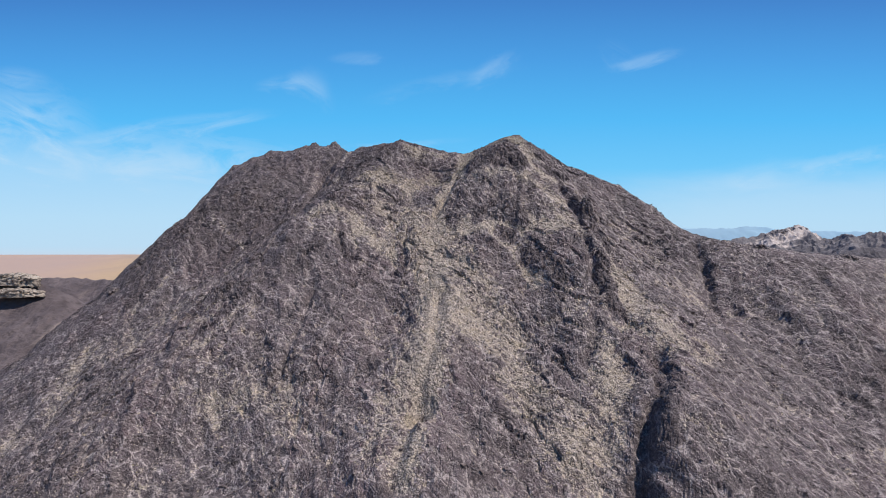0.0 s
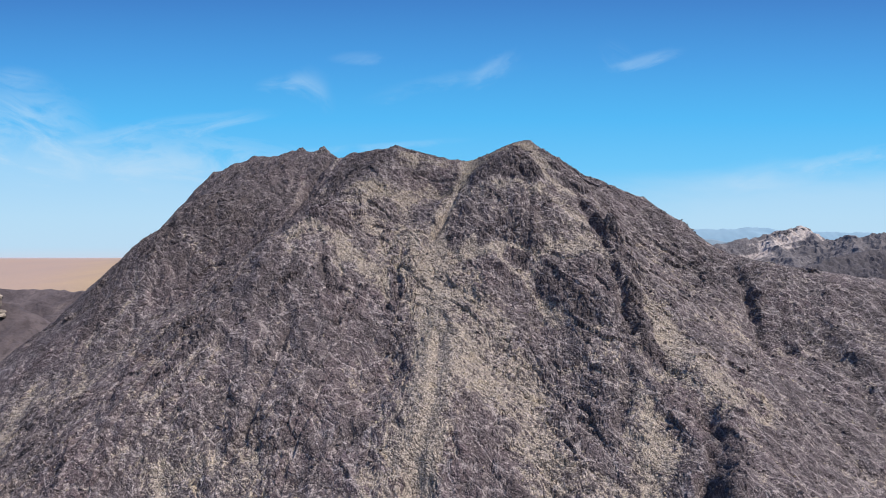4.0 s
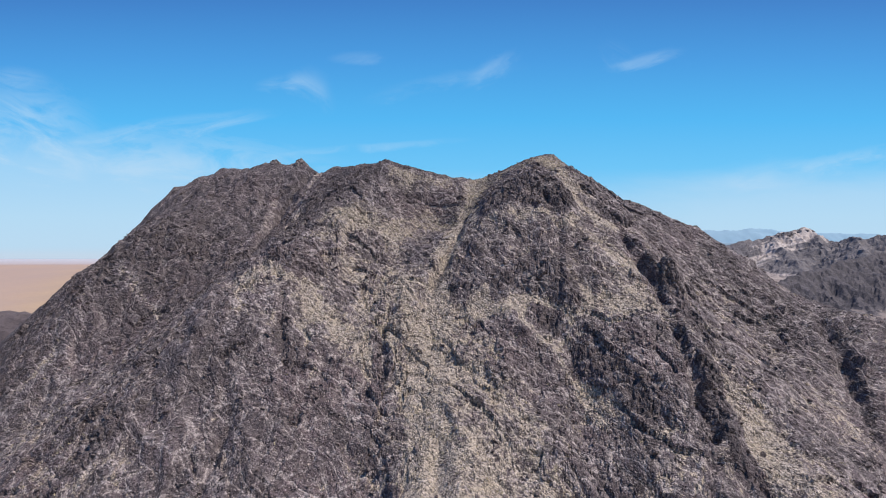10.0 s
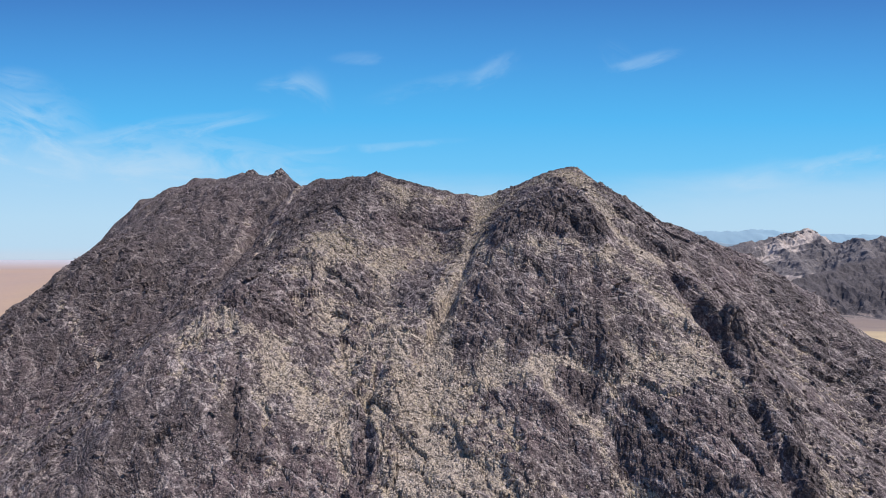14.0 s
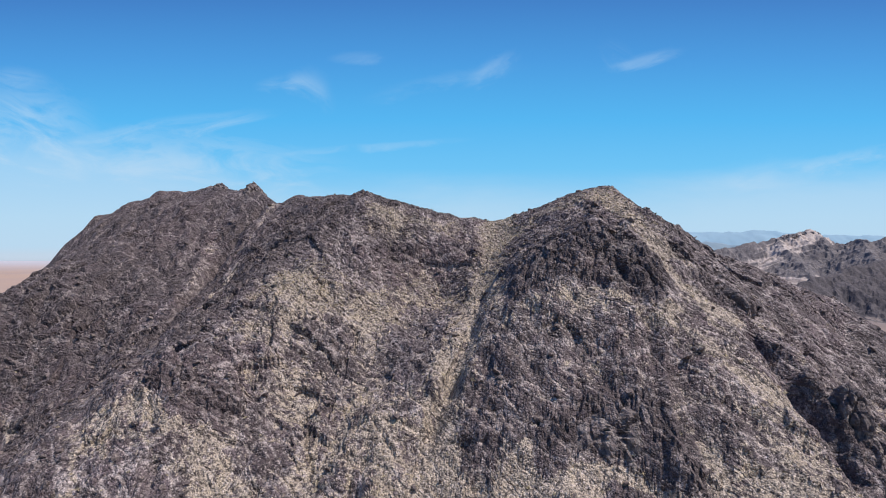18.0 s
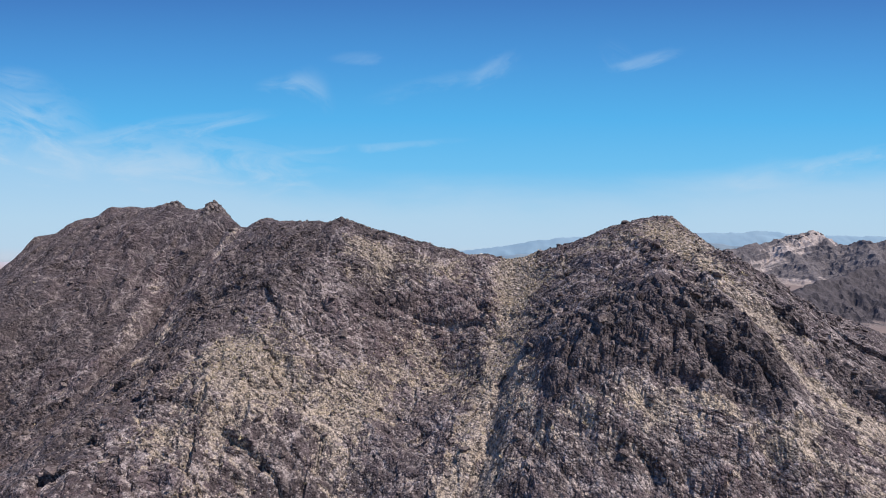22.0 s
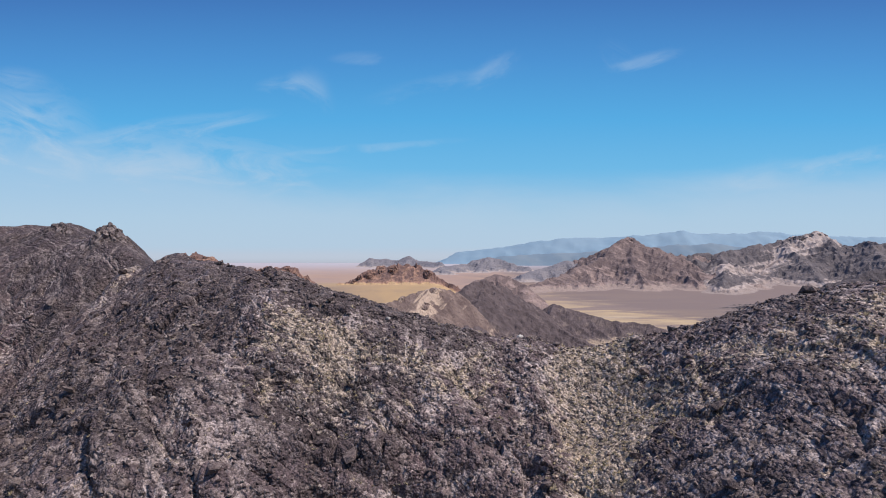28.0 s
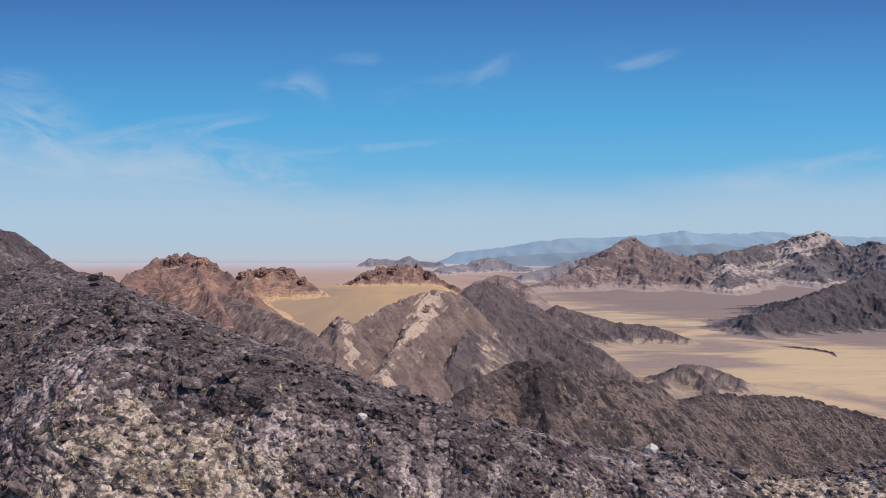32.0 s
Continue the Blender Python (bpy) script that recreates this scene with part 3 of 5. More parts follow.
# ---- the main mountain: crests, spurs and gullies ----
CRESTS = {
    "west_shoulder": [(-58.5, 296, 210.4), (-64, 297, 212.4), (-76, 316, 213.2), (-88, 336, 213.6), (-105, 333, 209.8), (-118, 326, 201.5), (-128, 314, 185), (-136, 303, 168.5), (-137, 280, 160), (-136, 263, 154), (-136, 244, 141), (-152, 230, 122), (-190, 215, 92)],
    "summit_crest": [(-53, 292, 211.6), (-48, 288, 208.5), (-43, 283, 206.6), (-37.5, 281, 208.4), (-31, 275, 207.3), (-24, 266, 206.6), (-18.3, 257, 207.1), (-8.5, 255.5, 203.7), (-4, 254.5, 202.4), (0, 253.5, 201.8), (5, 253, 201.5), (10, 252, 201.0), (13, 250.5, 201.2), (16.5, 249, 202.2), (19.5, 247.5, 203.2), (23, 246, 204.7), (27, 245, 205.8), (31, 244, 206.4)],
    "east_shoulder": [(31, 244, 206.6), (39, 242, 199.0), (48.4, 246, 194.3), (59, 242, 189.8), (70, 239, 185.3), (81, 230.6, 176.2), (90, 224, 165), (104, 212, 161.5), (135, 216, 158.5), (165, 222, 156), (205, 228, 150)],
    "middle_spur": [(-18.3, 257, 207.1), (-20, 238, 195), (-27, 222, 185), (-35, 212, 180), (-42, 203, 173), (-44, 197, 169), (-38, 178, 148.5), (-33.5, 157, 134.5), (-30, 140, 119), (-28, 110, 98)],
    "east_spur": [(29.4, 232, 200.7), (20.4, 236, 199.2), (14.4, 219.5, 192.7), (17.3, 202.6, 176), (24.6, 189, 155.7), (26, 169, 140.7), (34.4, 147, 123.7), (40, 110, 90)],
    "central_gully": [(10, 252, 200.4), (6.5, 239, 191.5), (-1.1, 236, 187), (-4, 230, 182), (-9.8, 207, 173.4), (-4, 190, 158), (-1, 160, 144), (-1, 152, 140), (-7, 119, 117.4), (-10, 95, 95)],
    "west_gully": [(-43, 283, 206.6), (-51.7, 281, 200), (-54, 270, 190), (-56.5, 261, 184.5), (-54, 250, 179), (-71, 258, 179), (-77.5, 246, 167.7), (-80, 237, 157), (-94, 233, 150.6), (-106, 210, 128.5), (-117, 200, 118.4), (-127, 186, 100)],
    "west_slab": [(-44, 197, 169), (-58, 185, 152), (-61.7, 170, 141), (-58, 163, 133), (-79, 144, 114), (-100, 110, 80)],
    "low_front": [(-59.5, 146, 110.5), (-35, 132, 111.6), (-18, 137, 121), (8, 136, 120.2), (20, 131, 112), (57, 131, 126), (79, 141, 112.3), (110, 163, 117.2)],
    "east_face": [(40.7, 218, 186), (45.5, 210.7, 180), (44, 205, 176.5), (48.4, 189, 160), (51, 174.6, 147), (57, 165, 141.3), (49, 164, 135.5)],
    "crag_terrace": [(22, 197, 166), (33.6, 182.4, 155.5), (41.7, 165.6, 144.5)],
    "summit_crag": [(15, 221, 193), (18, 221, 195.5), (23, 218.5, 195.5), (28.5, 216.5, 191.5)],
    "east_hollow": [(58, 214, 168), (74, 214.8, 162), (94, 194, 138), (101, 178, 132.8), (119, 181, 139.7), (150, 190, 130), (190, 200, 110)],
    "cirque": [(-20.9, 240, 195.8), (-13, 216, 173.4), (-16.6, 207, 167.6), (-21.7, 192.5, 160.5), (-27.6, 181, 153.4), (-12.7, 167, 135)],
    "saddle_face": [(-9.9, 245.7, 196.2), (-3.8, 247.3, 195.7), (7.4, 245.6, 194.6), (12.9, 245, 197.9), (17, 240, 198.8)],
    "upper_face": [(-27.4, 259, 203.6), (-18.2, 243.3, 199.3), (-8.5, 246, 197.3)],
    "saddle_step": [(-17, 250, 204), (-11.8, 248.8, 201.9), (-5.5, 249, 199.9), (1, 250, 198.7)],
    "back_plateau": [(-63, 301, 211), (-60, 307, 210.3), (-56.5, 303.5, 210.2), (-54, 302, 208.6), (-52, 304, 206.2)],
    "back_plateau_fall": [(-60, 307, 210.3), (-66, 320, 210)],
    "west_face": [(-58.7, 283, 199), (-70.7, 272, 191), (-94, 257, 182), (-103, 239, 163.8), (-132, 244, 142), (-150, 232, 125)],
    "right_rib": [(8, 197, 165.3), (15, 190, 161), (10, 164, 141.4)],
    "back_west": [(-88, 336, 213.6), (-92, 365, 190), (-95, 395, 150), (-98, 430, 100)],
    "back_west_fall": [(-78, 330, 207), (-88, 346, 206), (-105, 345, 199), (-121, 337, 187), (-133, 322, 170), (-142, 305, 156)],
    "west_bowl": [(-72, 302, 208.8), (-80, 308, 207.6), (-89, 317, 208.5), (-97, 312, 204.8), (-111, 312, 196.5), (-120, 302, 181), (-115, 286, 179.5)],
    "back_lip": [(-8, 259, 201.9), (-2, 258, 199.7), (6, 258, 198.6), (13, 257, 197.5), (17, 254, 199.8), (22, 252, 202.1), (28, 250, 203.6)],
    "back_notch": [(-43, 283, 206.6), (-38, 305, 190), (-30, 340, 150)],
    "back_saddle": [(5, 253, 200.9), (6, 262, 196), (8, 285, 182), (10, 320, 158), (12, 350, 148), (14, 380, 120)],
    "back_middle": [(-18.3, 257, 207.1), (-12, 268, 199), (-4, 290, 180)],
    "back_east": [(31, 244, 206.6), (36, 258, 196), (50, 285, 170), (70, 330, 130), (90, 400, 80)],
    "back_far_east": [(120, 214, 160), (135, 260, 130), (160, 330, 85)],
    "back_far_west": [(-128, 314, 185), (-160, 335, 140), (-190, 370, 90)],
    "skirt": [(-220, 95, 40), (-100, 85, 60), (0, 80, 80), (100, 90, 70), (220, 130, 60), (240, 250, 110), (240, 400, 30), (0, 430, 60), (-240, 420, 30), (-240, 220, 70)],
}
base_height = drape(CRESTS.values(), 9.0)

SCREE_LINES = [  # (line, half width, amount): tongues of pale rubble and dry scrub
    ([(11, 249), (8, 242), (6, 232), (4, 223), (-2, 205), (-3, 195), (-4, 182), (-3, 171), (-2, 150), (-8, 120)], 3.6, 0.8),
    ([(17, 240), (12, 228), (8, 215), (4, 205), (3, 196)], 2.4, -0.12),
    ([(-24, 228), (-27, 218), (-22, 211), (-14, 202), (-9, 194)], 7.0, 0.42),
    ([(-12, 226), (-12, 214), (-8, 199)], 5.0, 0.34),
    ([(-31, 230), (-22, 227), (-16, 226), (-5, 236), (-2, 233)], 4.0, 0.34),
    ([(-44, 204), (-38, 204), (-29, 200), (-23, 195), (-15, 190)], 3.6, 0.5),
    ([(4, 194), (8, 185), (12, 178), (16, 172), (20, 160)], 5.0, 0.42),
    ([(1, 182), (7, 162), (17, 151), (26, 141), (31, 130)], 6.5, 0.4),
    ([(7, 199), (15, 196), (20, 191), (25, 185), (28, 178)], 2.0, 0.4),
    ([(22, 198), (31, 194), (42, 195), (47, 192)], 3.0, 0.32),
    ([(30, 240), (30, 233), (31, 226), (33, 219), (37, 213)], 3.6, 0.6),
    ([(8, 214), (14, 212.5), (20, 211), (28, 209.5), (33, 207), (41, 203)], 1.6, 0.4),
    ([(2, 199), (10, 199), (16, 197)], 3.0, 0.35),
    ([(-45, 284), (-45, 272), (-45, 258), (-44, 240), (-46, 232)], 1.5, 0.85),
    ([(-56, 291), (-59, 284), (-58, 273), (-58, 261), (-62, 250)], 1.8, 0.85),
    ([(-64, 294), (-70, 280), (-72, 266), (-78, 254)], 1.0, 0.5),
    ([(-96, 249), (-87, 244), (-79, 238)], 1.8, 0.9),
    ([(-108, 235), (-96, 230), (-92, 214), (-80, 200)], 7.0, 0.22),
    ([(52, 182), (56, 172), (62, 160)], 6.0, 0.3),
    ([(-132, 188), (-126, 195), (-126, 210), (-107, 204)], 10.0, 0.36),
    ([(-57, 152), (-43, 151), (-36, 143)], 6.0, 0.34),
    ([(-17, 124), (-11, 140), (-6, 152)], 5.0, 0.34),
    ([(36, 137), (41, 146), (42, 154)], 5.0, 0.42),
    ([(50, 174), (58, 163), (69, 161)], 6.0, 0.28),
    ([(-20, 255), (-16, 251), (-14, 250), (-12, 248.5)], 1.5, 0.38),
    ([(-15, 249), (-12, 249), (-7, 250), (-1, 248)], 1.6, 0.28),
    ([(9, 252), (10, 246), (9, 240)], 1.6, 0.4),
    ([(-12, 246), (-6, 246), (2, 248), (8, 249)], 5.0, 0.26),
    ([(14, 243), (18, 242), (22, 241), (26, 238)], 4.0, 0.4),
    ([(-70, 289), (-80, 270), (-83, 256), (-71, 251)], 14.0, -0.42),  # bare varnished faces
    ([(-98, 242), (-86, 238), (-94, 235)], 5.0, -0.2),
    ([(-35, 264), (-38, 244), (-43, 227), (-45, 219)], 4.0, -0.34),
    ([(-22, 254), (-28, 245), (-34, 233)], 4.5, -0.25),
    ([(44, 237), (58, 236), (69, 229), (82, 224)], 6.0, -0.34),
    ([(-55, 185), (-44, 187), (-30, 188), (-18, 184)], 5.0, -0.16),
    ([(-57, 180), (-42, 176), (-30, 178)], 6.0, -0.16),
    ([(-15, 241), (-9, 243), (-1, 245)], 2.2, -0.2),
    ([(-27, 259), (-21, 258), (-17, 255), (-12, 255.5), (-7, 254.5)], 2.6, -0.5),
    ([(15, 249), (19, 248), (22, 246), (28, 243), (31, 241)], 2.6, -0.42),
    ([(-34, 268), (-26, 254), (-24, 246), (-33, 244)], 6.0, -0.4),
]
CRAG_LINES = [  # (line, half width, height): bare jointed walls that stand out of the slope
    ([(12, 222), (16, 222), (22, 220.5), (26, 217), (28, 215)], 2.8, 1.2),
    ([(10.5, 218), (15, 217), (21, 215.5), (27, 213)], 2.2, 0.9),
    ([(12, 200), (18, 201.5), (26, 198)], 2.2, 1.0),
    ([(18, 195), (22, 194)], 1.8, 1.2),
    ([(26, 188), (30, 184), (35, 178), (37, 176)], 2.3, 0.9),
    ([(34, 218), (39, 216), (45, 219)], 1.8, 1.3),
    ([(47, 206), (49, 200), (52, 192)], 2.0, 1.6),
    ([(49, 184), (48, 176), (49, 168)], 2.2, 1.5),
    ([(56, 150), (54, 140), (48, 130)], 2.6, 2.0),
    ([(-38, 209), (-34, 206), (-30, 206)], 2.0, 1.2),
    ([(-12, 242.5), (-8, 243), (-5.5, 243.6)], 0.9, 1.0),
    ([(1.5, 245), (6, 245)], 0.9, 0.9),
    ([(-32, 192), (-28, 186)], 2.2, 0.9),
    ([(-14, 193), (-12, 186)], 1.6, 0.9),
    ([(-52, 250), (-58, 246), (-66, 250)], 2.2, 1.3),
    ([(-110, 234), (-118, 228)], 3.0, 1.5),
    ([(-60, 178), (-68, 170)], 3.0, 1.0),
]


FLUTED = CRESTS["west_shoulder"][8:3:-1] + [(-70, 300, 212)] + CRESTS["summit_crest"] + CRESTS["east_shoulder"][1:]
GROOVES = [  # (line, half width, depth): clefts and eroded cracks
    ([(41, 211), (43, 207), (44.5, 202), (46, 197)], 1.5, 4.5),
    ([(45.5, 191), (46, 186), (44.5, 181), (44.5, 172)], 1.2, 3.0),
    ([(56, 154), (51, 141), (45, 133), (40, 122)], 2.2, 5.0),
    ([(44, 168), (40, 160), (36, 154)], 1.4, 2.4),
    ([(92, 218), (90, 204), (87, 190)], 2.0, 3.5),
    ([(-0.5, 170), (-2, 150), (-6, 136), (-10, 116)], 1.8, 2.4),
    ([(10, 247), (7, 236), (4, 223), (-2, 205), (-3, 195), (-4, 180)], 3.0, 0.9),
    ([(-48, 285), (-55, 270), (-56, 256), (-56, 244)], 1.6, 3.0),
    ([(-43, 281), (-46, 270), (-51, 260)], 1.4, 2.2),
    ([(125, 200), (128, 180), (127, 165)], 2.2, 3.5),
    ([(-11, 204), (-13, 196), (-12, 186)], 0.9, 1.8),
    ([(-35, 198), (-32, 190)], 0.8, 1.5),
    ([(-62, 190), (-70, 172), (-74, 158)], 1.0, 1.6),
    ([(5, 226), (2, 217), (-1, 209), (-6, 202)], 1.2, 1.8),
    ([(-38, 176), (-40, 162), (-43, 150)], 1.0, 1.8),
    ([(24, 214), (26, 206)], 0.9, 1.6),
]


def mountain_place(x, y):
    z = base_height(x, y)
    wx, wy = x + 5 * fbm(x, y, z, 40, 3), y + 5 * fbm(y, x, z, 37, 3)
    lx, ly = x + 2.2 * fbm(x, y, z, 9, 3), y + 2.2 * fbm(y, z, x, 9, 3)
    edge = np.minimum.reduce([near_line(x, y, CRESTS[k])[0] for k in ("west_shoulder", "summit_crest", "east_shoulder")])
    calm = 0.3 + 0.7 * smooth(0, 12, edge)
    # joints stand steep in the far west and dip east over the rest
    east = smooth(-62, -40, wx)
    bx, bz = wx + 2.5 * fbm(x, y, z, 14, 2), z - 180 + 2.5 * fbm(z, x, y, 14, 2)
    ways = []
    for angle in (-62, 38):
        c, s_ = math.cos(radians(angle)), math.sin(radians(angle))
        p, q = bx * c - bz * s_, bx * s_ + bz * c
        ways.append(blocks(p / 2.6, wy / 1.3, q, 4.0) + blocks(p / 1.9, wy, q, 1.5, 11.3))
    slab, gap, block, gap2 = (w0 * (1 - east) + w1 * east for w0, w1 in zip(*ways))
    chunk, _ = blocks(x, y, z, 0.75, 5.7)
    column, gap4 = blocks(lx, y * 0.7, z * 0.45, 1.5, 3.1)
    lumps = fbm(x, y, z, 26, 4)
    crag = smooth(0.0, 0.4, fbm(wx, wy, z, 34, 3, 0.6) + 0.08)
    dist, _, run = near_line(x + 3.0 * fbm(x, y, z, 18, 3), y + 3.0 * fbm(y, z, x, 18, 3), FLUTED, True)
    flute = fbm(run + 0.1 * dist, 0.07 * dist, 0.02 * z, 11, 4, 0.6, ridged=True)
    # ribs and runnels of ten metres that run down the slope, crossed by the dipping joints
    rib = fbm(lx * 0.9 + 0.25 * ly, 0.3 * ly, 0.3 * z, 13, 3, 0.55, ridged=True)
    cross = fbm(0.35 * (bx * 0.79 - bz * 0.62), 0.5 * wy, bx * 0.62 + bz * 0.79, 7, 3, 0.6, ridged=True)
    scree = 0.1 + 0.14 * smooth(6, 36, x) * smooth(160, 190, y) + 0.08 * smooth(200, 170, y) - 0.26 * smooth(-34, -60, x) * smooth(215, 245, y) - 0.25 * smooth(-8, -24, x) * smooth(246, 254, y) + 0.45 * fbm(x, y, z, 30, 3) - 0.1 * crag - 0.4 * rib - 0.2 * cross
    uneven, ragged = 1 + 0.6 * fbm(x, y, z, 9, 3), 0.75 + 0.9 * fbm(x, y, z, 5, 2)
    for line, width, amount in SCREE_LINES:
        k, r = close_to(lx, ly, line, 2.6 * width)
        scree[k] += amount * np.exp(-(r / width) ** 2) * uneven[k]
    bury = 1 - 0.6 * smooth(0.35, 0.75, scree)
    d = calm * (1.5 * lumps + (3.6 * rib + 1.5 * cross) * bury + 2.6 * flute * smooth(2, 40, dist) + (0.25 + 0.5 * crag) * bury * slab * 0.7 - 0.55 * (0.2 + crag) * smooth(0.12, 0.0, gap))
    d += (0.45 + 0.6 * crag) * bury * (0.55 * block - 0.35 * smooth(0.12, 0.0, gap2)) * (0.5 + 0.5 * calm)
    d += 0.24 * chunk * (0.6 + 0.4 * crag) + 0.12 * fbm(x, y, z, 1.1, 2, 0.6)
    face = 0.5 * column - 0.35 * smooth(0.2, 0.0, gap4)
    for line, width, high in CRAG_LINES:
        k, r = close_to(lx, ly, line, 3.0 * width)
        wall = smooth(1.25, 0.75, r / width)
        d[k] += wall * (0.4 * high + face[k])
        scree[k] += 0.2 * np.exp(-((r / width - 1.7) / 0.35) ** 2) - (0.2 + 0.38 * high) * wall
    for line, width, depth in GROOVES:
        k, r = close_to(lx, ly, line, 3.0 * width)
        d[k] -= depth * np.exp(-(r / width) ** 2) * ragged[k]
        scree[k] -= 0.08 * depth * np.exp(-(r / width / 1.3) ** 2)
    scree = scree + 0.35 * np.clip(-flute - 0.05, -0.25, 0.5) + 0.2 * smooth(0.2, 0.0, gap) - 0.15 * np.clip(slab / 3, -0.5, 1)
    side = 0.3 * fbm(z, x, y, 5, 3)
    return x + side, y - 0.4 * d + side, z + 0.8 * d, scree, np.stack([run, dist, 0 * run], 1)


main_mountain = tagged(sheet("mountain", spaced([(-235, 4), (-150, 1.4), (-110, 0.7), (-60, 0.38), (-28, 0.2), (25, 0.2), (60, 0.38), (110, 0.8), (150, 1.5), (235, 4)]),
                             spaced([(80, 1.2), (130, 0.5), (200, 0.36), (232, 0.22), (256, 0.18), (268, 0.4), (300, 0.7), (340, 2), (430, 5)]),
                             mountain_place, MAT_MAIN, smooth_=False),
                       "dark varnished rock mountain with pale rubble gullies and two summits", "mountain")

# ---- hills and ranges behind ----


def spurs_of(line, slope, gap, low, rng, branch=True):
    """Side ridges that run down from a crest line to the level low, each with a few branches."""
    out = []
    points = along(line, gap)
    for k, p in enumerate(points):
        q, o = points[min(k + 1, len(points) - 1)], points[max(k - 1, 0)]
        head = math.atan2(q[1] - o[1], q[0] - o[0])
        for side in (-1, 1):
            drop = p[2] - low
            if drop < gap * 0.25:
                continue
            length = drop / slope * rng.uniform(0.75, 1.15)
            way = head + side * (math.pi / 2 + rng.uniform(-0.45, 0.45))
            x, y, spur_line = p[0], p[1], []
            for n in range(7):
                t = n / 6
                spur_line.append((x, y, low + drop * (1 - t) ** 1.35 - (0 if n == 0 else 0.03 * drop * rng.uniform(0, 1))))
                way += rng.uniform(-0.28, 0.28)
                x, y = x + math.cos(way) * length / 6, y + math.sin(way) * length / 6
            out.append(spur_line)
            if branch:
                for n in (1, 2, 3):
                    r = spur_line[n]
                    turn = way + rng.choice((-1, 1)) * rng.uniform(0.6, 1.0)
                    fall_, far_ = r[2] - low, (r[2] - low) / slope * 0.75
                    out.append([(r[0] + math.cos(turn) * far_ * t, r[1] + math.sin(turn) * far_ * t, low + fall_ * (1 - t) ** 1.3) for t in (0, 0.33, 0.66, 1.0)])
    return out


def hill(name, lines, slope, cell, mat, label, group="", spur=1.0, rough=1.0, band=None, pale=0.5, margin=None, crag=0.0, category="hill", gap=None, steep=0.85, flat=True):
    """A hill whose side ridges run down from its crest lines; slope: their fall per metre; steep: the fall of their sides; cell: grid step in metres."""
    rng_ = random.Random(int(abs(lines[0][0][0]) + abs(lines[0][0][1])))
    pts = np.array([p for line in lines for p in line], float)
    high = pts[:, 2].max()
    low = float(np.median(floor_height(pts[:, 0], pts[:, 1])))
    reach = margin or (high - low + 20) / slope * 1.2
    unit = gap or max(0.25 * (high - low), cell * 5)
    lo, hi = pts[:, :2].min(0) - reach, pts[:, :2].max(0) + reach
    hi[1] = min(hi[1], 4985.0)
    xs, ys = np.arange(lo[0], hi[0] + cell, cell), np.arange(lo[1], hi[1] + cell, cell)
    ridges = list(lines)
    if spur:
        for line in lines:
            ridges += spurs_of(line, slope, unit, low - 6, rng_)

    def place(x, y):
        zero = np.zeros(len(x))
        wx, wy = x + 0.35 * unit * fbm(x, y, zero, unit * 1.3, 3), y + 0.35 * unit * fbm(y, x, zero + 5, unit * 1.3, 3)
        far_ = np.minimum.reduce([near_line(x, y, line)[0] for line in lines])
        blend = smooth(0, unit * 0.7, far_)
        wx, wy = x + (wx - x) * blend, y + (wy - y) * blend
        best, crest = np.full(len(x), -1e9), np.full(len(x), 1e9)
        for k, line in enumerate(ridges):
            near = None
            if k >= len(lines):
                c = np.array(line)
                box = (wx > c[:, 0].min() - 2.2 * unit) & (wx < c[:, 0].max() + 2.2 * unit) & (wy > c[:, 1].min() - 2.2 * unit) & (wy < c[:, 1].max() + 2.2 * unit)
                near = np.nonzero(box)[0]
                if not len(near):
                    continue
                d, z = near_line(wx[near], wy[near], line)
            else:
                d, z = near_line(wx, wy, line)
            soft = 0.06 * unit
            h = z - steep * (np.sqrt(d * d + soft * soft) - soft)
            if near is None:
                best, crest = np.maximum(best, h), np.minimum(crest, d)
            else:
                up = h > best[near]
                best[near], crest[near] = np.where(up, h, best[near]), np.where(up, d, np.minimum(crest[near], d * 1.6))
        gully = smooth(0.02, 0.5, crest / unit)
        z = best + rough * (0.09 * unit * fbm(wx, wy, best * 0.4, unit * 0.5, 3, 0.55, ridged=True) * blend + cell * 1.3 * fbm(x, y, best, cell * 6, 3, 0.6, ridged=True))
        if crag:
            z = z + crag * smooth(unit * 0.8, 0, far_) * (0.3 + 1.6 * blocks(x, y, zero, cell * 5)[0] / (cell * 5))
        foot = floor_height(x, y)
        soft_ = 0.8 + 0.045 * (high - low)
        z = foot - 0.35 - 0.01 * cell + soft_ * np.logaddexp(0, (z - foot) / soft_)
        scree = pale - 0.3 + 0.35 * fbm(x, y, z, unit * 2, 3) + 0.45 * gully + 0.25 * smooth(0.25, 0.95, far_ / reach)
        scree = scree + 0.8 * smooth(0.14 * (high - low) + 2, 0, z - foot)
        for line, width, amount in band or ():
            scree = scree + amount * np.exp(-(near_line(wx, wy, line)[0] / width) ** 2)
        return x, y, z, scree

    def keep(x, y, z):
        return z > floor_height(x, y) - 0.15

    return tagged(sheet(name, xs, ys, place, mat, keep, not flat), label, category, group)


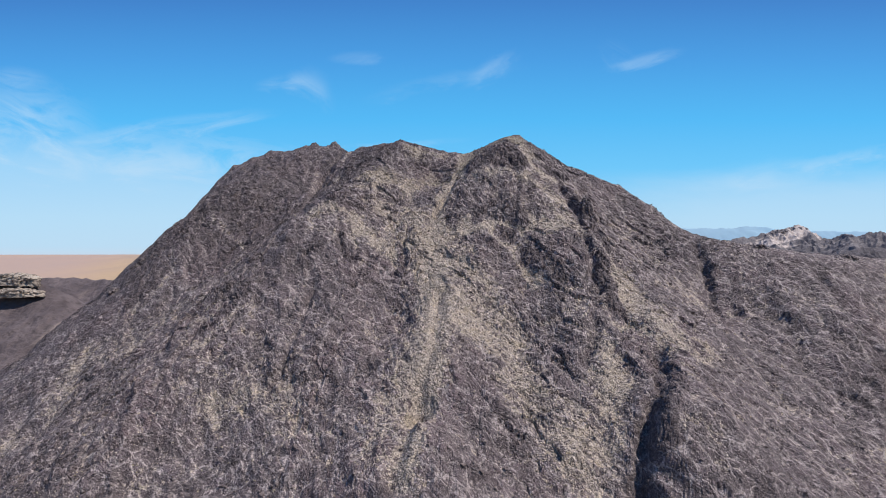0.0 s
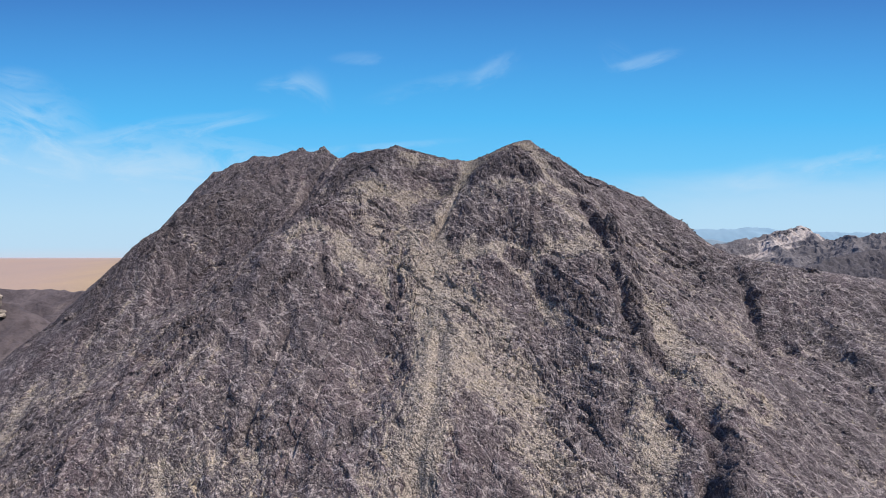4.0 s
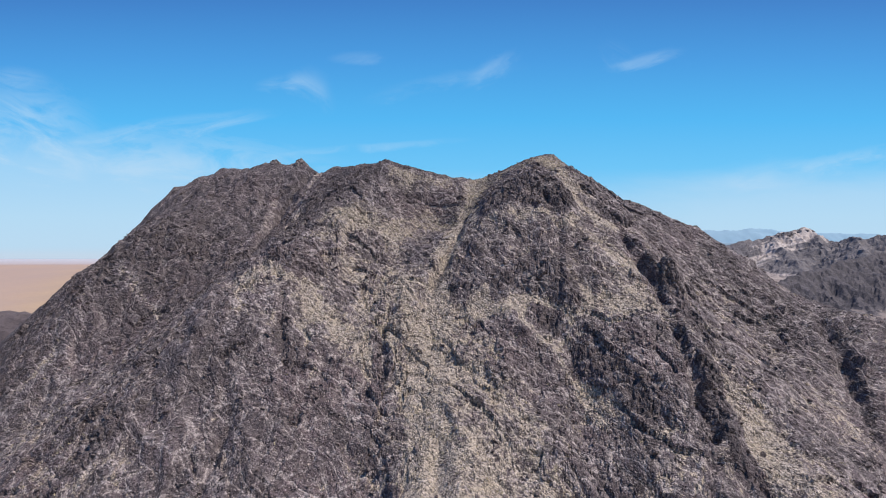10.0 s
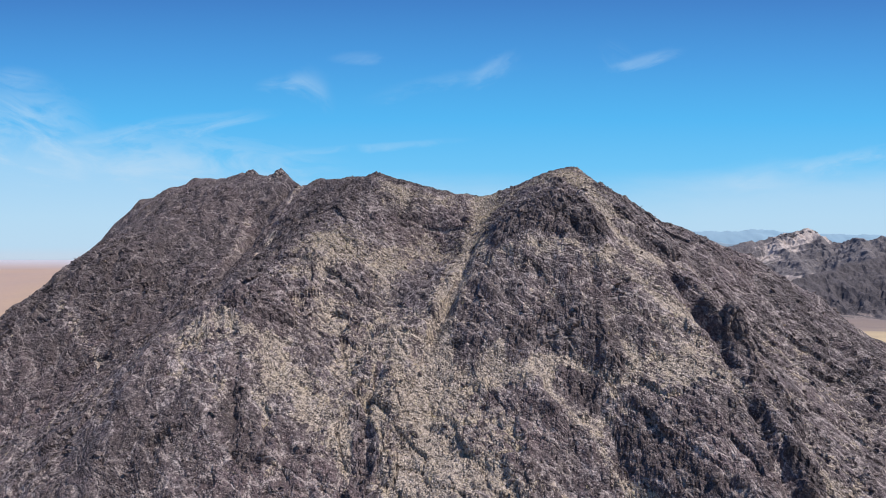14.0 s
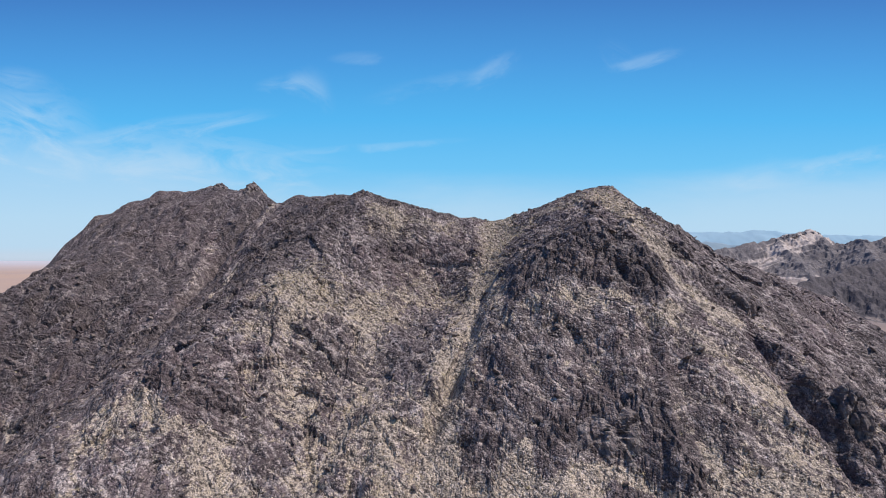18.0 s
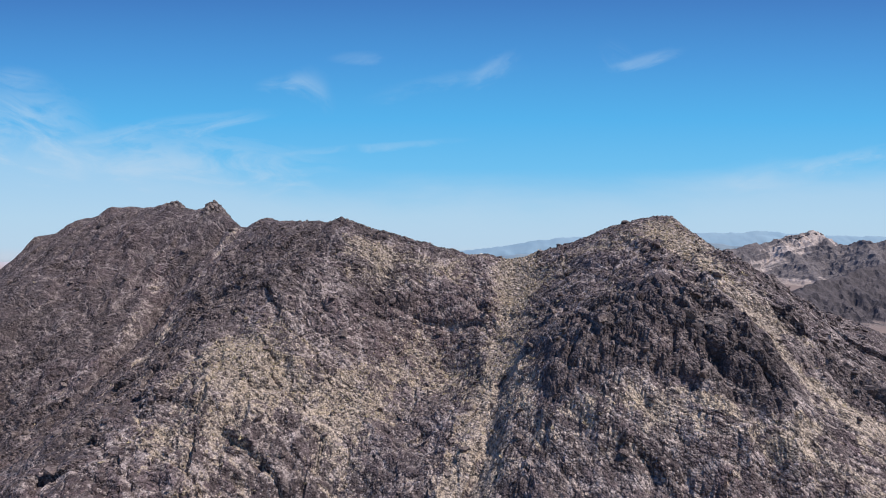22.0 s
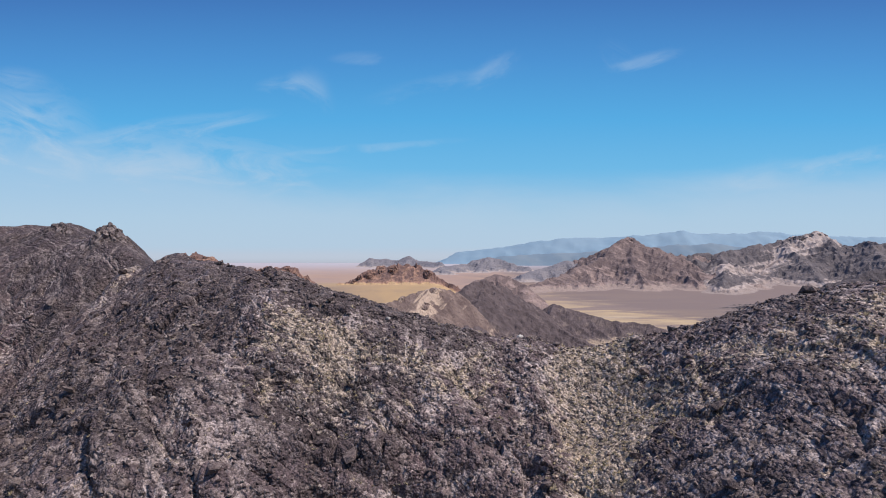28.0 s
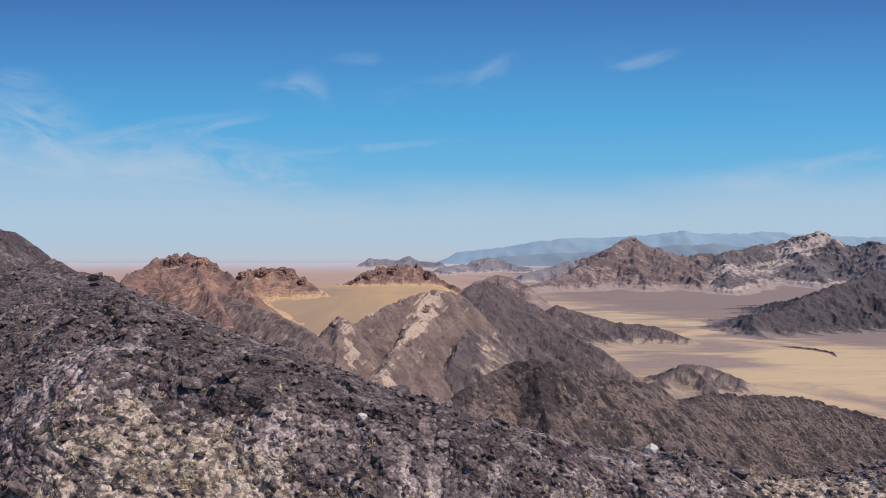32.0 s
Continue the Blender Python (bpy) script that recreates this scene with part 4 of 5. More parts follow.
ORANGE = []
ORANGE.append(hill("orange_rock_hill", [[(-390, 930, 160), (-394, 990, 180), (-378, 1010, 194), (-346, 1020, 199), (-327, 1020, 198), (-305, 1010, 188), (-272, 1000, 168), (-224, 930, 142)], [(-327, 1020, 198), (-290, 950, 158), (-240, 880, 130)]],
     0.75, 2.6, MAT_ORANGE, "reddish orange sandstone hill with a broken crest above sand", "orange hills", crag=5, rough=2.0, gap=18))
ORANGE.append(hill("orange_rock_hill", [[(-309, 1130, 166), (-296, 1130, 173), (-261, 1140, 181), (-235, 1140, 175), (-211, 1130, 161), (-175, 1110, 137)]],
     0.9, 2.6, MAT_ORANGE, "low reddish sandstone hill with knobbly towers on its crest", "orange hills", crag=5, rough=2.0, gap=18))
ORANGE.append(hill("orange_rock_hill", [[(-194, 1230, 137), (-166, 1230, 147), (-141, 1240, 164), (-114, 1250, 175), (-52, 1260, 179), (-27, 1250, 167), (2, 1240, 148), (39, 1230, 133)]],
     0.9, 2.6, MAT_ORANGE, "flat-topped orange sandstone hill rising out of pale sand", "orange hills", crag=5, rough=2.0, gap=18))
ORANGE_CRESTS = [
    [(-378, 1010, 194), (-346, 1020, 199), (-327, 1020, 198), (-305, 1010, 188), (-280, 1003, 174)],
    [(-305, 1130, 169), (-296, 1130, 173), (-261, 1140, 181), (-235, 1140, 175), (-211, 1130, 161)],
    [(-166, 1230, 147), (-141, 1240, 164), (-114, 1250, 175), (-52, 1260, 179), (-27, 1250, 167)],
]
hill("banded_ridge", [[(-300, 990, 160), (-240, 930, 147), (-185, 880, 138), (-140, 830, 127), (-112, 790, 116)]], 0.5, 2.6, MAT_TAN_BEDS, "low brown ridge of layered rock below the sand", category="ridge", pale=0.3, rough=2.0)
TAN_RIDGE = hill("banded_ridge", [[(-130, 790, 112), (-120, 820, 126), (-110, 840, 139), (-100, 870, 128), (-65, 920, 144), (-34, 960, 153), (-14, 990, 157), (19, 1030, 148)], [(-14, 990, 157), (-33, 930, 130), (-51, 830, 108), (-60, 710, 96)], [(-110, 840, 139), (-100, 770, 105), (-80, 690, 85)]],
     1.05, 2.2, MAT_TAN_BEDS, "tan ridge of tilted pale and brown rock beds", spur=1.2, category="ridge", steep=1.1, pale=0.22, gap=24, rough=2.2,
     band=[([(-14, 990), (-43, 870), (-63, 810), (-66, 775), (-49, 739)], 9.0, 0.9), ([(-100, 840), (-92, 780), (-80, 700)], 12.0, 0.6), ([(-30, 960), (-30, 900), (-20, 820)], 6.0, 0.3)])
hill("dark_rock_hill", [[(25, 1090, 145), (48, 1130, 155), (66, 1150, 155), (101, 1190, 142), (139, 1230, 116), (170, 1280, 101)], [(66, 1150, 155), (38, 1030, 119), (6, 880, 87)], [(101, 1190, 142), (110, 1080, 90), (120, 980, 55)]],
     0.6, 3.0, MAT_GREY_HILL, "pointed grey-brown rock hill with tan gullies", spur=1.2, crag=3, rough=2.2, gap=26, pale=0.3)
hill("dark_rock_hill", [[(228, 1670, 53), (269, 1670, 74), (301, 1660, 64), (366, 1650, 45), (403, 1640, 37), (489, 1620, 30), (547, 1570, 8)], [(269, 1670, 74), (240, 1580, 40), (220, 1480, 15)]],
     0.42, 4.5, MAT_GREY_HILL, "long low dark rock hill running out on the plain")
hill("dark_rock_hill", [[(-14, 360, 160), (-8, 390, 164), (9, 410, 170), (16, 416, 172), (25, 417, 174), (34, 425, 171), (46, 435, 167), (63, 455, 159), (88, 490, 150), (111, 530, 132), (167, 610, 117), (198, 630, 111), (254, 660, 102), (293, 670, 91), (322, 670, 83)], [(25, 417, 174), (24, 380, 156), (20, 340, 135)]],
     0.62, 1.8, MAT_DARK_HILL, "dark brown rubble-covered hill with a long falling spur", spur=1.0, rough=2.0, pale=0.25, gap=17, band=[([(9, 396), (15, 386)], 6.0, 0.7), ([(40, 388), (45, 396)], 3.0, 0.8)])
hill("gravel_mound", [[(330, 1150, 12), (371, 1160, 30), (409, 1160, 26), (443, 1130, 14)]], 0.25, 4.0, MAT_GREY_HILL, "low brown gravel mound on the tan plain", pale=0.75, spur=0.4, category="mound")
hill("cut_bank", [[(728, 1530, -2), (745, 1505, 1.5), (771, 1481, 2), (782, 1440, 1.5), (767, 1404, -2)]], 0.5, 2.0, MAT_DARK_HILL, "dark eroded bank beside a dry wash", spur=0, margin=12, steep=0.8, category="bank", pale=0.0)
hill("dark_rock_hill", [[(1668, 2164, 156), (1483, 2115, 161), (1353, 2065, 141), (1261, 2028, 124), (1136, 1966, 103), (986, 1879, 67), (911, 1830, 48), (782, 1755, 35), (813, 1941, 2)]],
     0.36, 8.0, MAT_SLATE, "broad dark slate-coloured hill sloping to the plain", pale=0.1, rough=2.0, gap=34)
FAR_PEAK = hill("far_peak", [[(304, 2930, 10), (555, 3180, 59), (716, 3330, 110), (829, 3430, 146), (890, 3490, 176), (933, 3530, 215), (1010, 3590, 257), (1067, 3630, 272), (1110, 3645, 224), (1171, 3670, 201), (1245, 3700, 208), (1310, 3740, 186), (1389, 3780, 169), (1579, 3830, 158)], [(1067, 3630, 270), (1000, 3350, 120), (980, 3100, 40)], [(1287, 3730, 192), (1250, 3400, 110), (1230, 3100, 40)]],
     0.4, 14.0, MAT_FAR_PEAK, "brown pointed mountain with a rocky tip far over the plain", category="mountain", spur=1.1, rough=2.2, gap=62)
FAR_RIDGE = hill("far_pale_ridge", [[(1393, 3790, 159), (1704, 3880, 178), (1928, 3980, 213), (2186, 4060, 263), (2391, 4100, 304), (2463, 4110, 315), (2525, 4110, 257), (2581, 4030, 220), (2581, 3830, 250), (2585, 3730, 245), (2742, 3630, 260)], [(1704, 3880, 178), (1500, 3400, 110), (1300, 2980, 45)], [(2186, 4060, 263), (2050, 3650, 150), (1900, 3200, 50)], [(2581, 3830, 250), (2350, 3400, 150), (2200, 3000, 50)]],
     0.36, 15.0, MAT_PALE_RIDGE, "long far ridge with a band of whitish rock over dark slopes", category="ridge", spur=1.3, pale=0.2, rough=2.4, gap=64,
     band=[([(861, 2880, 19), (1134, 3130, 69), (1524, 3430, 115), (1898, 3730, 173), (2433, 4080, 285)], 110.0, 0.85), ([(856, 2790, 6), (1090, 2830, 15)], 70.0, 0.8)])
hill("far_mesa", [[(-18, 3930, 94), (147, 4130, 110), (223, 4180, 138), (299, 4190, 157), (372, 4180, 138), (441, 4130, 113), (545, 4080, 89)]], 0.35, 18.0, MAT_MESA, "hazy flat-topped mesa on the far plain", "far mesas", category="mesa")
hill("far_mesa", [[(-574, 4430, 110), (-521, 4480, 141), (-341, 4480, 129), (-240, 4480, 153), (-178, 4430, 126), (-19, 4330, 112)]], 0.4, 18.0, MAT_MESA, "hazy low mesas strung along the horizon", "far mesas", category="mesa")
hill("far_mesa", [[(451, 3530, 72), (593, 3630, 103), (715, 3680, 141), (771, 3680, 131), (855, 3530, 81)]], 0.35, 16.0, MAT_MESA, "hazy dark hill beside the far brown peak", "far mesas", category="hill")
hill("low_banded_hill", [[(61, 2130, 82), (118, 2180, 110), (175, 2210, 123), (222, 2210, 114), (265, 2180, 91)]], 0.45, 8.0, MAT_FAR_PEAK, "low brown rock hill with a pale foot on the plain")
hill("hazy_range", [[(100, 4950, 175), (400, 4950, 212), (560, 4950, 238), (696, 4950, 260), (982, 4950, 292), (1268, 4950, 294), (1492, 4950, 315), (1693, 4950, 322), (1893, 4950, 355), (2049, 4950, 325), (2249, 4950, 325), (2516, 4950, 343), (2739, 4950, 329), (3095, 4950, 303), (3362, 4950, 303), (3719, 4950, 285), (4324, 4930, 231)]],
     0.7, 22.0, MAT_BLUE, "mountain range on the horizon, its haze painted in pale blue", category="range", spur=0, rough=0.7, margin=330, flat=False, steep=0.6)
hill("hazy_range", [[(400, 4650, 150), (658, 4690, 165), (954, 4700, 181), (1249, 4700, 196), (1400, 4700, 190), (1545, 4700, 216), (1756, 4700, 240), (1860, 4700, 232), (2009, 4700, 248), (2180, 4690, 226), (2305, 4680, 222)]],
     0.6, 22.0, MAT_NEAR_BLUE, "foothills before the far range, their haze painted in slate blue", category="range", spur=0, rough=0.7, margin=260, flat=False, steep=0.6)
hill("dark_rock_hill", [[(-330, 470, 137), (-301, 480, 136), (-269, 480, 135), (-232, 470, 134), (-190, 430, 120)]], 0.55, 3.5, MAT_GREY_HILL, "purple-brown plateau beyond the mountain's flank", spur=0.6, pale=0.15)
hill("dark_rock_hill", [[(-330, 322, 146), (-240, 325, 142), (-214, 325, 140), (-196, 335, 128)]], 0.75, 2.0, MAT_GREY_HILL, "purple-brown rock slope beside the mountain", spur=0.5, pale=0.25)

# ---- crags that stand out of the mountain ----
MAT_CRAG = rock_material("bare_crag_rock", (0.085, 0.067, 0.069), (0.16, 0.128, 0.13), (0.28, 0.235, 0.215), 0.8, vein=0.5, streak=0.1)


def crag(name, x, y, z, w, d, h, turn, seed, block=1.6, label="", taper=0.25, owner=None, mat=None, detail=5):
    """A broken mass of jointed rock, half sunk in the slope."""
    bm = bmesh.new()
    bmesh.ops.create_icosphere(bm, subdivisions=detail, radius=1.0)
    co = np.array([v_.co for v_ in bm.verts])
    flat = np.sign(co) * np.abs(co) ** 0.7
    flat[:, :2] /= np.where(co[:, 2] < 0, np.maximum(np.hypot(flat[:, 0], flat[:, 1]), 0.25), 1.0)[:, None]
    flat[:, :2] *= (1 - taper * np.maximum(flat[:, 2:], 0))
    c, s_ = math.cos(radians(turn)), math.sin(radians(turn))
    px, py, pz = flat[:, 0] * w / 2, flat[:, 1] * d / 2, flat[:, 2] * h / 2
    qx, qy, qz = x + c * px - s_ * py, y + s_ * px + c * py, z + pz
    out = co * 0
    out[:, 0], out[:, 1], out[:, 2] = c * co[:, 0] - s_ * co[:, 1], s_ * co[:, 0] + c * co[:, 1], co[:, 2]
    big, gap = blocks(qx, qy * 0.8, qz * 0.4, block, seed)
    small, gap2 = blocks(qx, qy, qz * 0.7, block * 0.38, seed + 3)
    push = 0.55 * big + 0.5 * small - 0.3 * block * smooth(0.2, 0.0, gap) + 0.1 * w * fbm(qx, qy, qz, w * 0.5, 3)
    faces = np.array([[v_.index for v_ in f.verts] for f in bm.faces])
    bm.free()
    ob = raw_mesh(name, np.stack([qx, qy, qz], 1) + out * push[:, None], faces, mat or MAT_CRAG, np.full(len(co), 0.5), False)
    ob.parent = owner or main_mountain
    if label:
        ob["label"] = label
    return ob


for row in ((21, 219.5, 192.0, 16, 6.0, 8.0, -22, 1.0, 1.7, "broad dark jointed crag below the summit"), (19.5, 202, 171.0, 12, 6, 8, -8, 2.0, 2.0, "blocky dark crag with a pale scar"),
            (31, 183, 153, 9, 5, 7, -40, 4.0, 1.8, ""), (40, 217, 186, 8, 4, 5, -10, 5.0, 1.5, ""), (47.5, 245.0, 192.9, 9, 5, 4, 20, 6.0, 1.4, "dark rocks on the eastern skyline"),
            (58, 241.5, 188.5, 8, 5, 3, 15, 7.0, 1.2, ""), (90, 224, 162.6, 7, 6, 4, 0, 10.0, 1.5, ""),
            (-134, 246, 141, 8, 6, 6, 30, 12.0, 1.8, ""), (48.5, 203, 173.5, 4, 6, 8, 10, 13.0, 1.5, "steep dark wall beside a black cleft"), (-8.5, 247, 193.6, 6.2, 2.6, 3.0, 5, 14.0, 0.9, ""), (3.5, 247.3, 194.3, 3.6, 2.2, 3.2, -10, 15.0, 0.9, ""),
            (-18.5, 257.5, 205.9, 2.4, 1.6, 1.3, 0, 18.0, 0.6, ""), (54, 150, 121, 7, 8, 16, 10, 19.0, 2.2, "dark wall of a deep gully"),
            (112, 213, 159.5, 9, 6, 4, 5, 22.0, 1.8, ""), (145, 217, 156, 12, 6, 4, 5, 23.0, 2.0, "")):
    crag("crag", *row)
crag("pinnacle", -52.8, 292, 208.4, 7.5, 6, 8.6, 15, 31.0, 1.4, "pointed reddish rock pinnacle beside the notch", 0.8)
crag("pinnacle", -63.5, 297, 210.4, 6.5, 4, 5.0, 0, 32.0, 1.2, "blocky rock tip of the western summit", 0.75)
crag("pinnacle", -58, 294.5, 209.3, 3, 2.5, 2.8, 40, 33.0, 0.9, "small rock tooth on the crest", 0.6)
MAT_LEDGE = strata_material("pale_layered_ledge", (0.12, 0.095, 0.085), (0.3, 0.245, 0.2), (0.42, 0.35, 0.29), 1.5, (0, -12, 0), 0.7)
ledge = tagged(crag("rock_ledge", -232, 318, 143.5, 34, 12, 7, 4, 41.0, 3.0, "", 0.1, None, MAT_LEDGE), "pale layered rock ledge on a dark slope", "rock ledge")
ledge.parent = None
ledge = tagged(crag("rock_ledge", -222, 313, 137, 24, 9, 4, 12, 42.0, 2.4, "", 0.1, None, MAT_LEDGE), "low pale rock ledge on a dark slope", "rock ledge")
ledge.parent = None
tower = random.Random(5)
for owner, line in zip(ORANGE, ORANGE_CRESTS):
    for p, q in zip(line, line[1:]):
        for k in range(2):
            f = tower.uniform(0.1, 0.9)
            w = tower.uniform(11, 21)
            crag("rock_tower", p[0] + f * (q[0] - p[0]) + tower.uniform(-4, 4), p[1] + f * (q[1] - p[1]) - tower.uniform(0, 10), p[2] + f * (q[2] - p[2]) - tower.uniform(3, 7), w, w * 0.8, tower.uniform(10, 16), tower.uniform(0, 90), tower.uniform(1, 90), 5.0, "", 0.35, owner, MAT_ORANGE, 4)
for line, sink in (([(-125, 805, 119), (-110, 840, 139), (-100, 870, 128), (-65, 920, 144), (-34, 960, 153), (-14, 990, 157)], 5.0), ([(-14, 990, 157), (-33, 930, 130), (-51, 830, 108), (-60, 730, 98)], 4.0)):
    for p in along(line, 22):
        crag("rock_bed", p[0] + tower.uniform(-3, 3), p[1] + tower.uniform(-4, 4), p[2] - sink, tower.uniform(8, 14), tower.uniform(18, 30), tower.uniform(9, 14), tower.uniform(-45, -15), tower.uniform(1, 90), 4.0, "", 0.5, TAN_RIDGE, MAT_TAN_BEDS, 3)
crag("summit_crag", 1062, 3615, 240, 100, 70, 70, 10, 51.0, 18.0, "jagged dark summit rocks", 0.8, FAR_PEAK, MAT_FAR_PEAK, 4)
crag("summit_crag", 1110, 3640, 222, 70, 50, 50, 0, 52.0, 14.0, "", 0.8, FAR_PEAK, MAT_FAR_PEAK, 4)
crag("summit_crag", 2425, 4095, 291, 150, 60, 44, 4, 53.0, 26.0, "pale cliff below the ridge's top", 0.3, FAR_RIDGE, MAT_PALE_RIDGE, 4)
crag("summit_crag", 2300, 4075, 270, 150, 60, 36, 14, 54.0, 26.0, "", 0.3, FAR_RIDGE, MAT_PALE_RIDGE, 4)

# ---- loose rocks and dry scrub ----
MAT_BOULDER = rock_material("loose_dark_rock", (0.062, 0.046, 0.045), (0.132, 0.1, 0.097), (0.28, 0.23, 0.205), 0.35, vein=0.2, bump=0.5)
MAT_PALE_STONE = rock_material("pale_stone", (0.4, 0.37, 0.34), (0.52, 0.49, 0.45), (0.62, 0.59, 0.55), 0.3, vein=0.1, bump=0.3)


MAT_GREY_STONE = rock_material("grey_stone", (0.18, 0.148, 0.13), (0.27, 0.225, 0.195), (0.4, 0.34, 0.3), 0.3, vein=0.1, bump=0.4)


def scrub_material(name, a_, b_, c_):
    m, gg, b = material(name)
    vary = gg.node("ShaderNodeObjectInfo").outputs["Random"]
    isle = gg.node("ShaderNodeNewGeometry").outputs["Random Per Island"]
    co = gg.node("ShaderNodeTexCoord").outputs["Object"]
    col = gg.mix(gg.span(gg.noise(co, 0.35, 3.0), 0.35, 0.65), rgb(*a_), rgb(*b_))
    col = gg.mix(gg.math("MULTIPLY", gg.math("FRACT", gg.math("ADD", vary, gg.math("MULTIPLY", isle, 0.7))), 0.7), col, rgb(*c_))
    gg.put(b.inputs["Base Color"], col)
    b.inputs["Roughness"].default_value = 0.85
    return m


MAT_SCRUB = scrub_material("dry_scrub", (0.5, 0.41, 0.25), (0.45, 0.375, 0.26), (0.31, 0.25, 0.165))


def rock_shape(rng):
    """An angular stone about one metre across: vertices and triangles."""
    bm = bmesh.new()
    bmesh.ops.create_icosphere(bm, subdivisions=1, radius=0.5)
    co = np.array([v_.co for v_ in bm.verts]) * 0.5
    co = np.sign(co) * np.abs(co / 0.25) ** 0.8 * 0.25
    for _ in range(7):
        n = rng.normal(size=3)
        n /= np.linalg.norm(n)
        over = np.maximum(co @ n - rng.uniform(0.12, 0.2), 0)
        co = co - over[:, None] * n
    co = co * 2.0 * rng.uniform(0.75, 1.25, 3) * (1, 1, 0.75)
    faces = np.array([[v_.index for v_ in f.verts] for f in bm.faces])
    bm.free()
    return co, faces


def shrub_shape(rng, blades=46):
    """A dry tuft about one metre across: many thin stems that fan out of one root."""
    co, faces = [], []
    for k in range(blades):
        a, lean = rng.uniform(0, 2 * math.pi), rng.uniform(0.15, 1.25)
        way = np.array([math.cos(a) * math.sin(lean), math.sin(a) * math.sin(lean), math.cos(lean)])
        side_ = np.cross(way, rng.normal(size=3))
        side_ *= 0.03 / np.linalg.norm(side_)
        long_ = rng.uniform(0.3, 0.55)
        root = np.array([math.cos(a), math.sin(a), 0]) * rng.uniform(0, 0.1)
        knee = root + way * long_ * 0.6
        tip = root + way * long_ + np.array([0, 0, -0.12 * math.sin(lean)]) + rng.normal(size=3) * 0.04
        n = len(co)
        co += [root, knee - side_, knee + side_, tip]
        faces += [(n, n + 2, n + 1), (n + 1, n + 2, n + 3)]
    return np.array(co), np.array(faces)


def scattered(rng, count, x0, x1, y0, y1, want):
    """Places on the mountain's surface; want(scree) is the chance to stand there."""
    x, y = rng.uniform(x0, x1, count), rng.uniform(y0, y1, count)
    px, py, pz, scree, _ = mountain_place(x, y)
    ok = rng.uniform(size=count) < want(scree)
    return np.stack([px, py, pz], 1)[ok]


def turned(rng, n):
    """Random turns about the upright, a little tilted."""
    a, t1, t2 = rng.uniform(0, 2 * math.pi, n), rng.normal(size=n) * 0.25, rng.normal(size=n) * 0.25
    m = np.zeros((n, 3, 3))
    m[:, 0, 0], m[:, 0, 1], m[:, 1, 0], m[:, 1, 1], m[:, 2, 2] = np.cos(a), -np.sin(a), np.sin(a), np.cos(a), 1
    m[:, 2, 0], m[:, 2, 1], m[:, 0, 2], m[:, 1, 2] = t1, t2, -t1, -t2
    return m


def strewn(name, shapes, places, sizes, rng, mat, smooth_, label, category, sink):
    """Thousands of small pieces in one mesh."""
    cos, fcs, n = [], [], 0
    pick = rng.randint(len(shapes), size=len(places))
    for k, (co, faces) in enumerate(shapes):
        at, size = places[pick == k], sizes[pick == k]
        m = turned(rng, len(at))
        v_ = np.einsum("nij,vj->nvi", m, co) * size[:, None, None] + at[:, None]
        v_[:, :, 2] += sink * size[:, None]
        f_ = faces[None] + (np.arange(len(at)) * len(co))[:, None, None] + n
        cos.append(v_.reshape(-1, 3)), fcs.append(f_.reshape(-1, 3))
        n += len(at) * len(co)
    return tagged(raw_mesh(name, np.concatenate(cos), np.concatenate(fcs), mat, None, smooth_), label, category, kind="stuff")


rng = np.random.RandomState(21)
ROCKS, SHRUBS = [rock_shape(rng) for _ in range(6)], [shrub_shape(rng) for _ in range(4)]
TUFTS = [shrub_shape(rng, 22) for _ in range(4)]
near_r = scattered(rng, 19000, -42, 36, 226, 262, lambda s: np.clip(0.95 - 0.5 * s, 0.2, 1))
far_r = scattered(rng, 9000, -120, 110, 120, 285, lambda s: np.clip(0.9 - 0.5 * s, 0.2, 1))
near_s = scattered(rng, 26000, -42, 36, 226, 262, lambda s: np.clip(1.5 * s - 0.12, 0.02, 1))
far_s = scattered(rng, 14000, -120, 110, 120, 285, lambda s: np.clip(0.05 + 0.8 * s, 0.02, 1))
size_r = lambda n, a, b, p: a + (b - a) * rng.uniform(size=n) ** p
strewn("rubble", ROCKS, np.concatenate([near_r, far_r]), np.concatenate([size_r(len(near_r), 0.09, 0.42, 3.0), size_r(len(far_r), 0.3, 1.3, 4)]), rng, MAT_BOULDER, False,
       "dark angular rubble strewn over the mountain slopes", "rubble", 0.1)
pale_r = scattered(rng, 4000, -42, 36, 226, 262, lambda s: np.clip(0.3 + 0.5 * s, 0.1, 1))
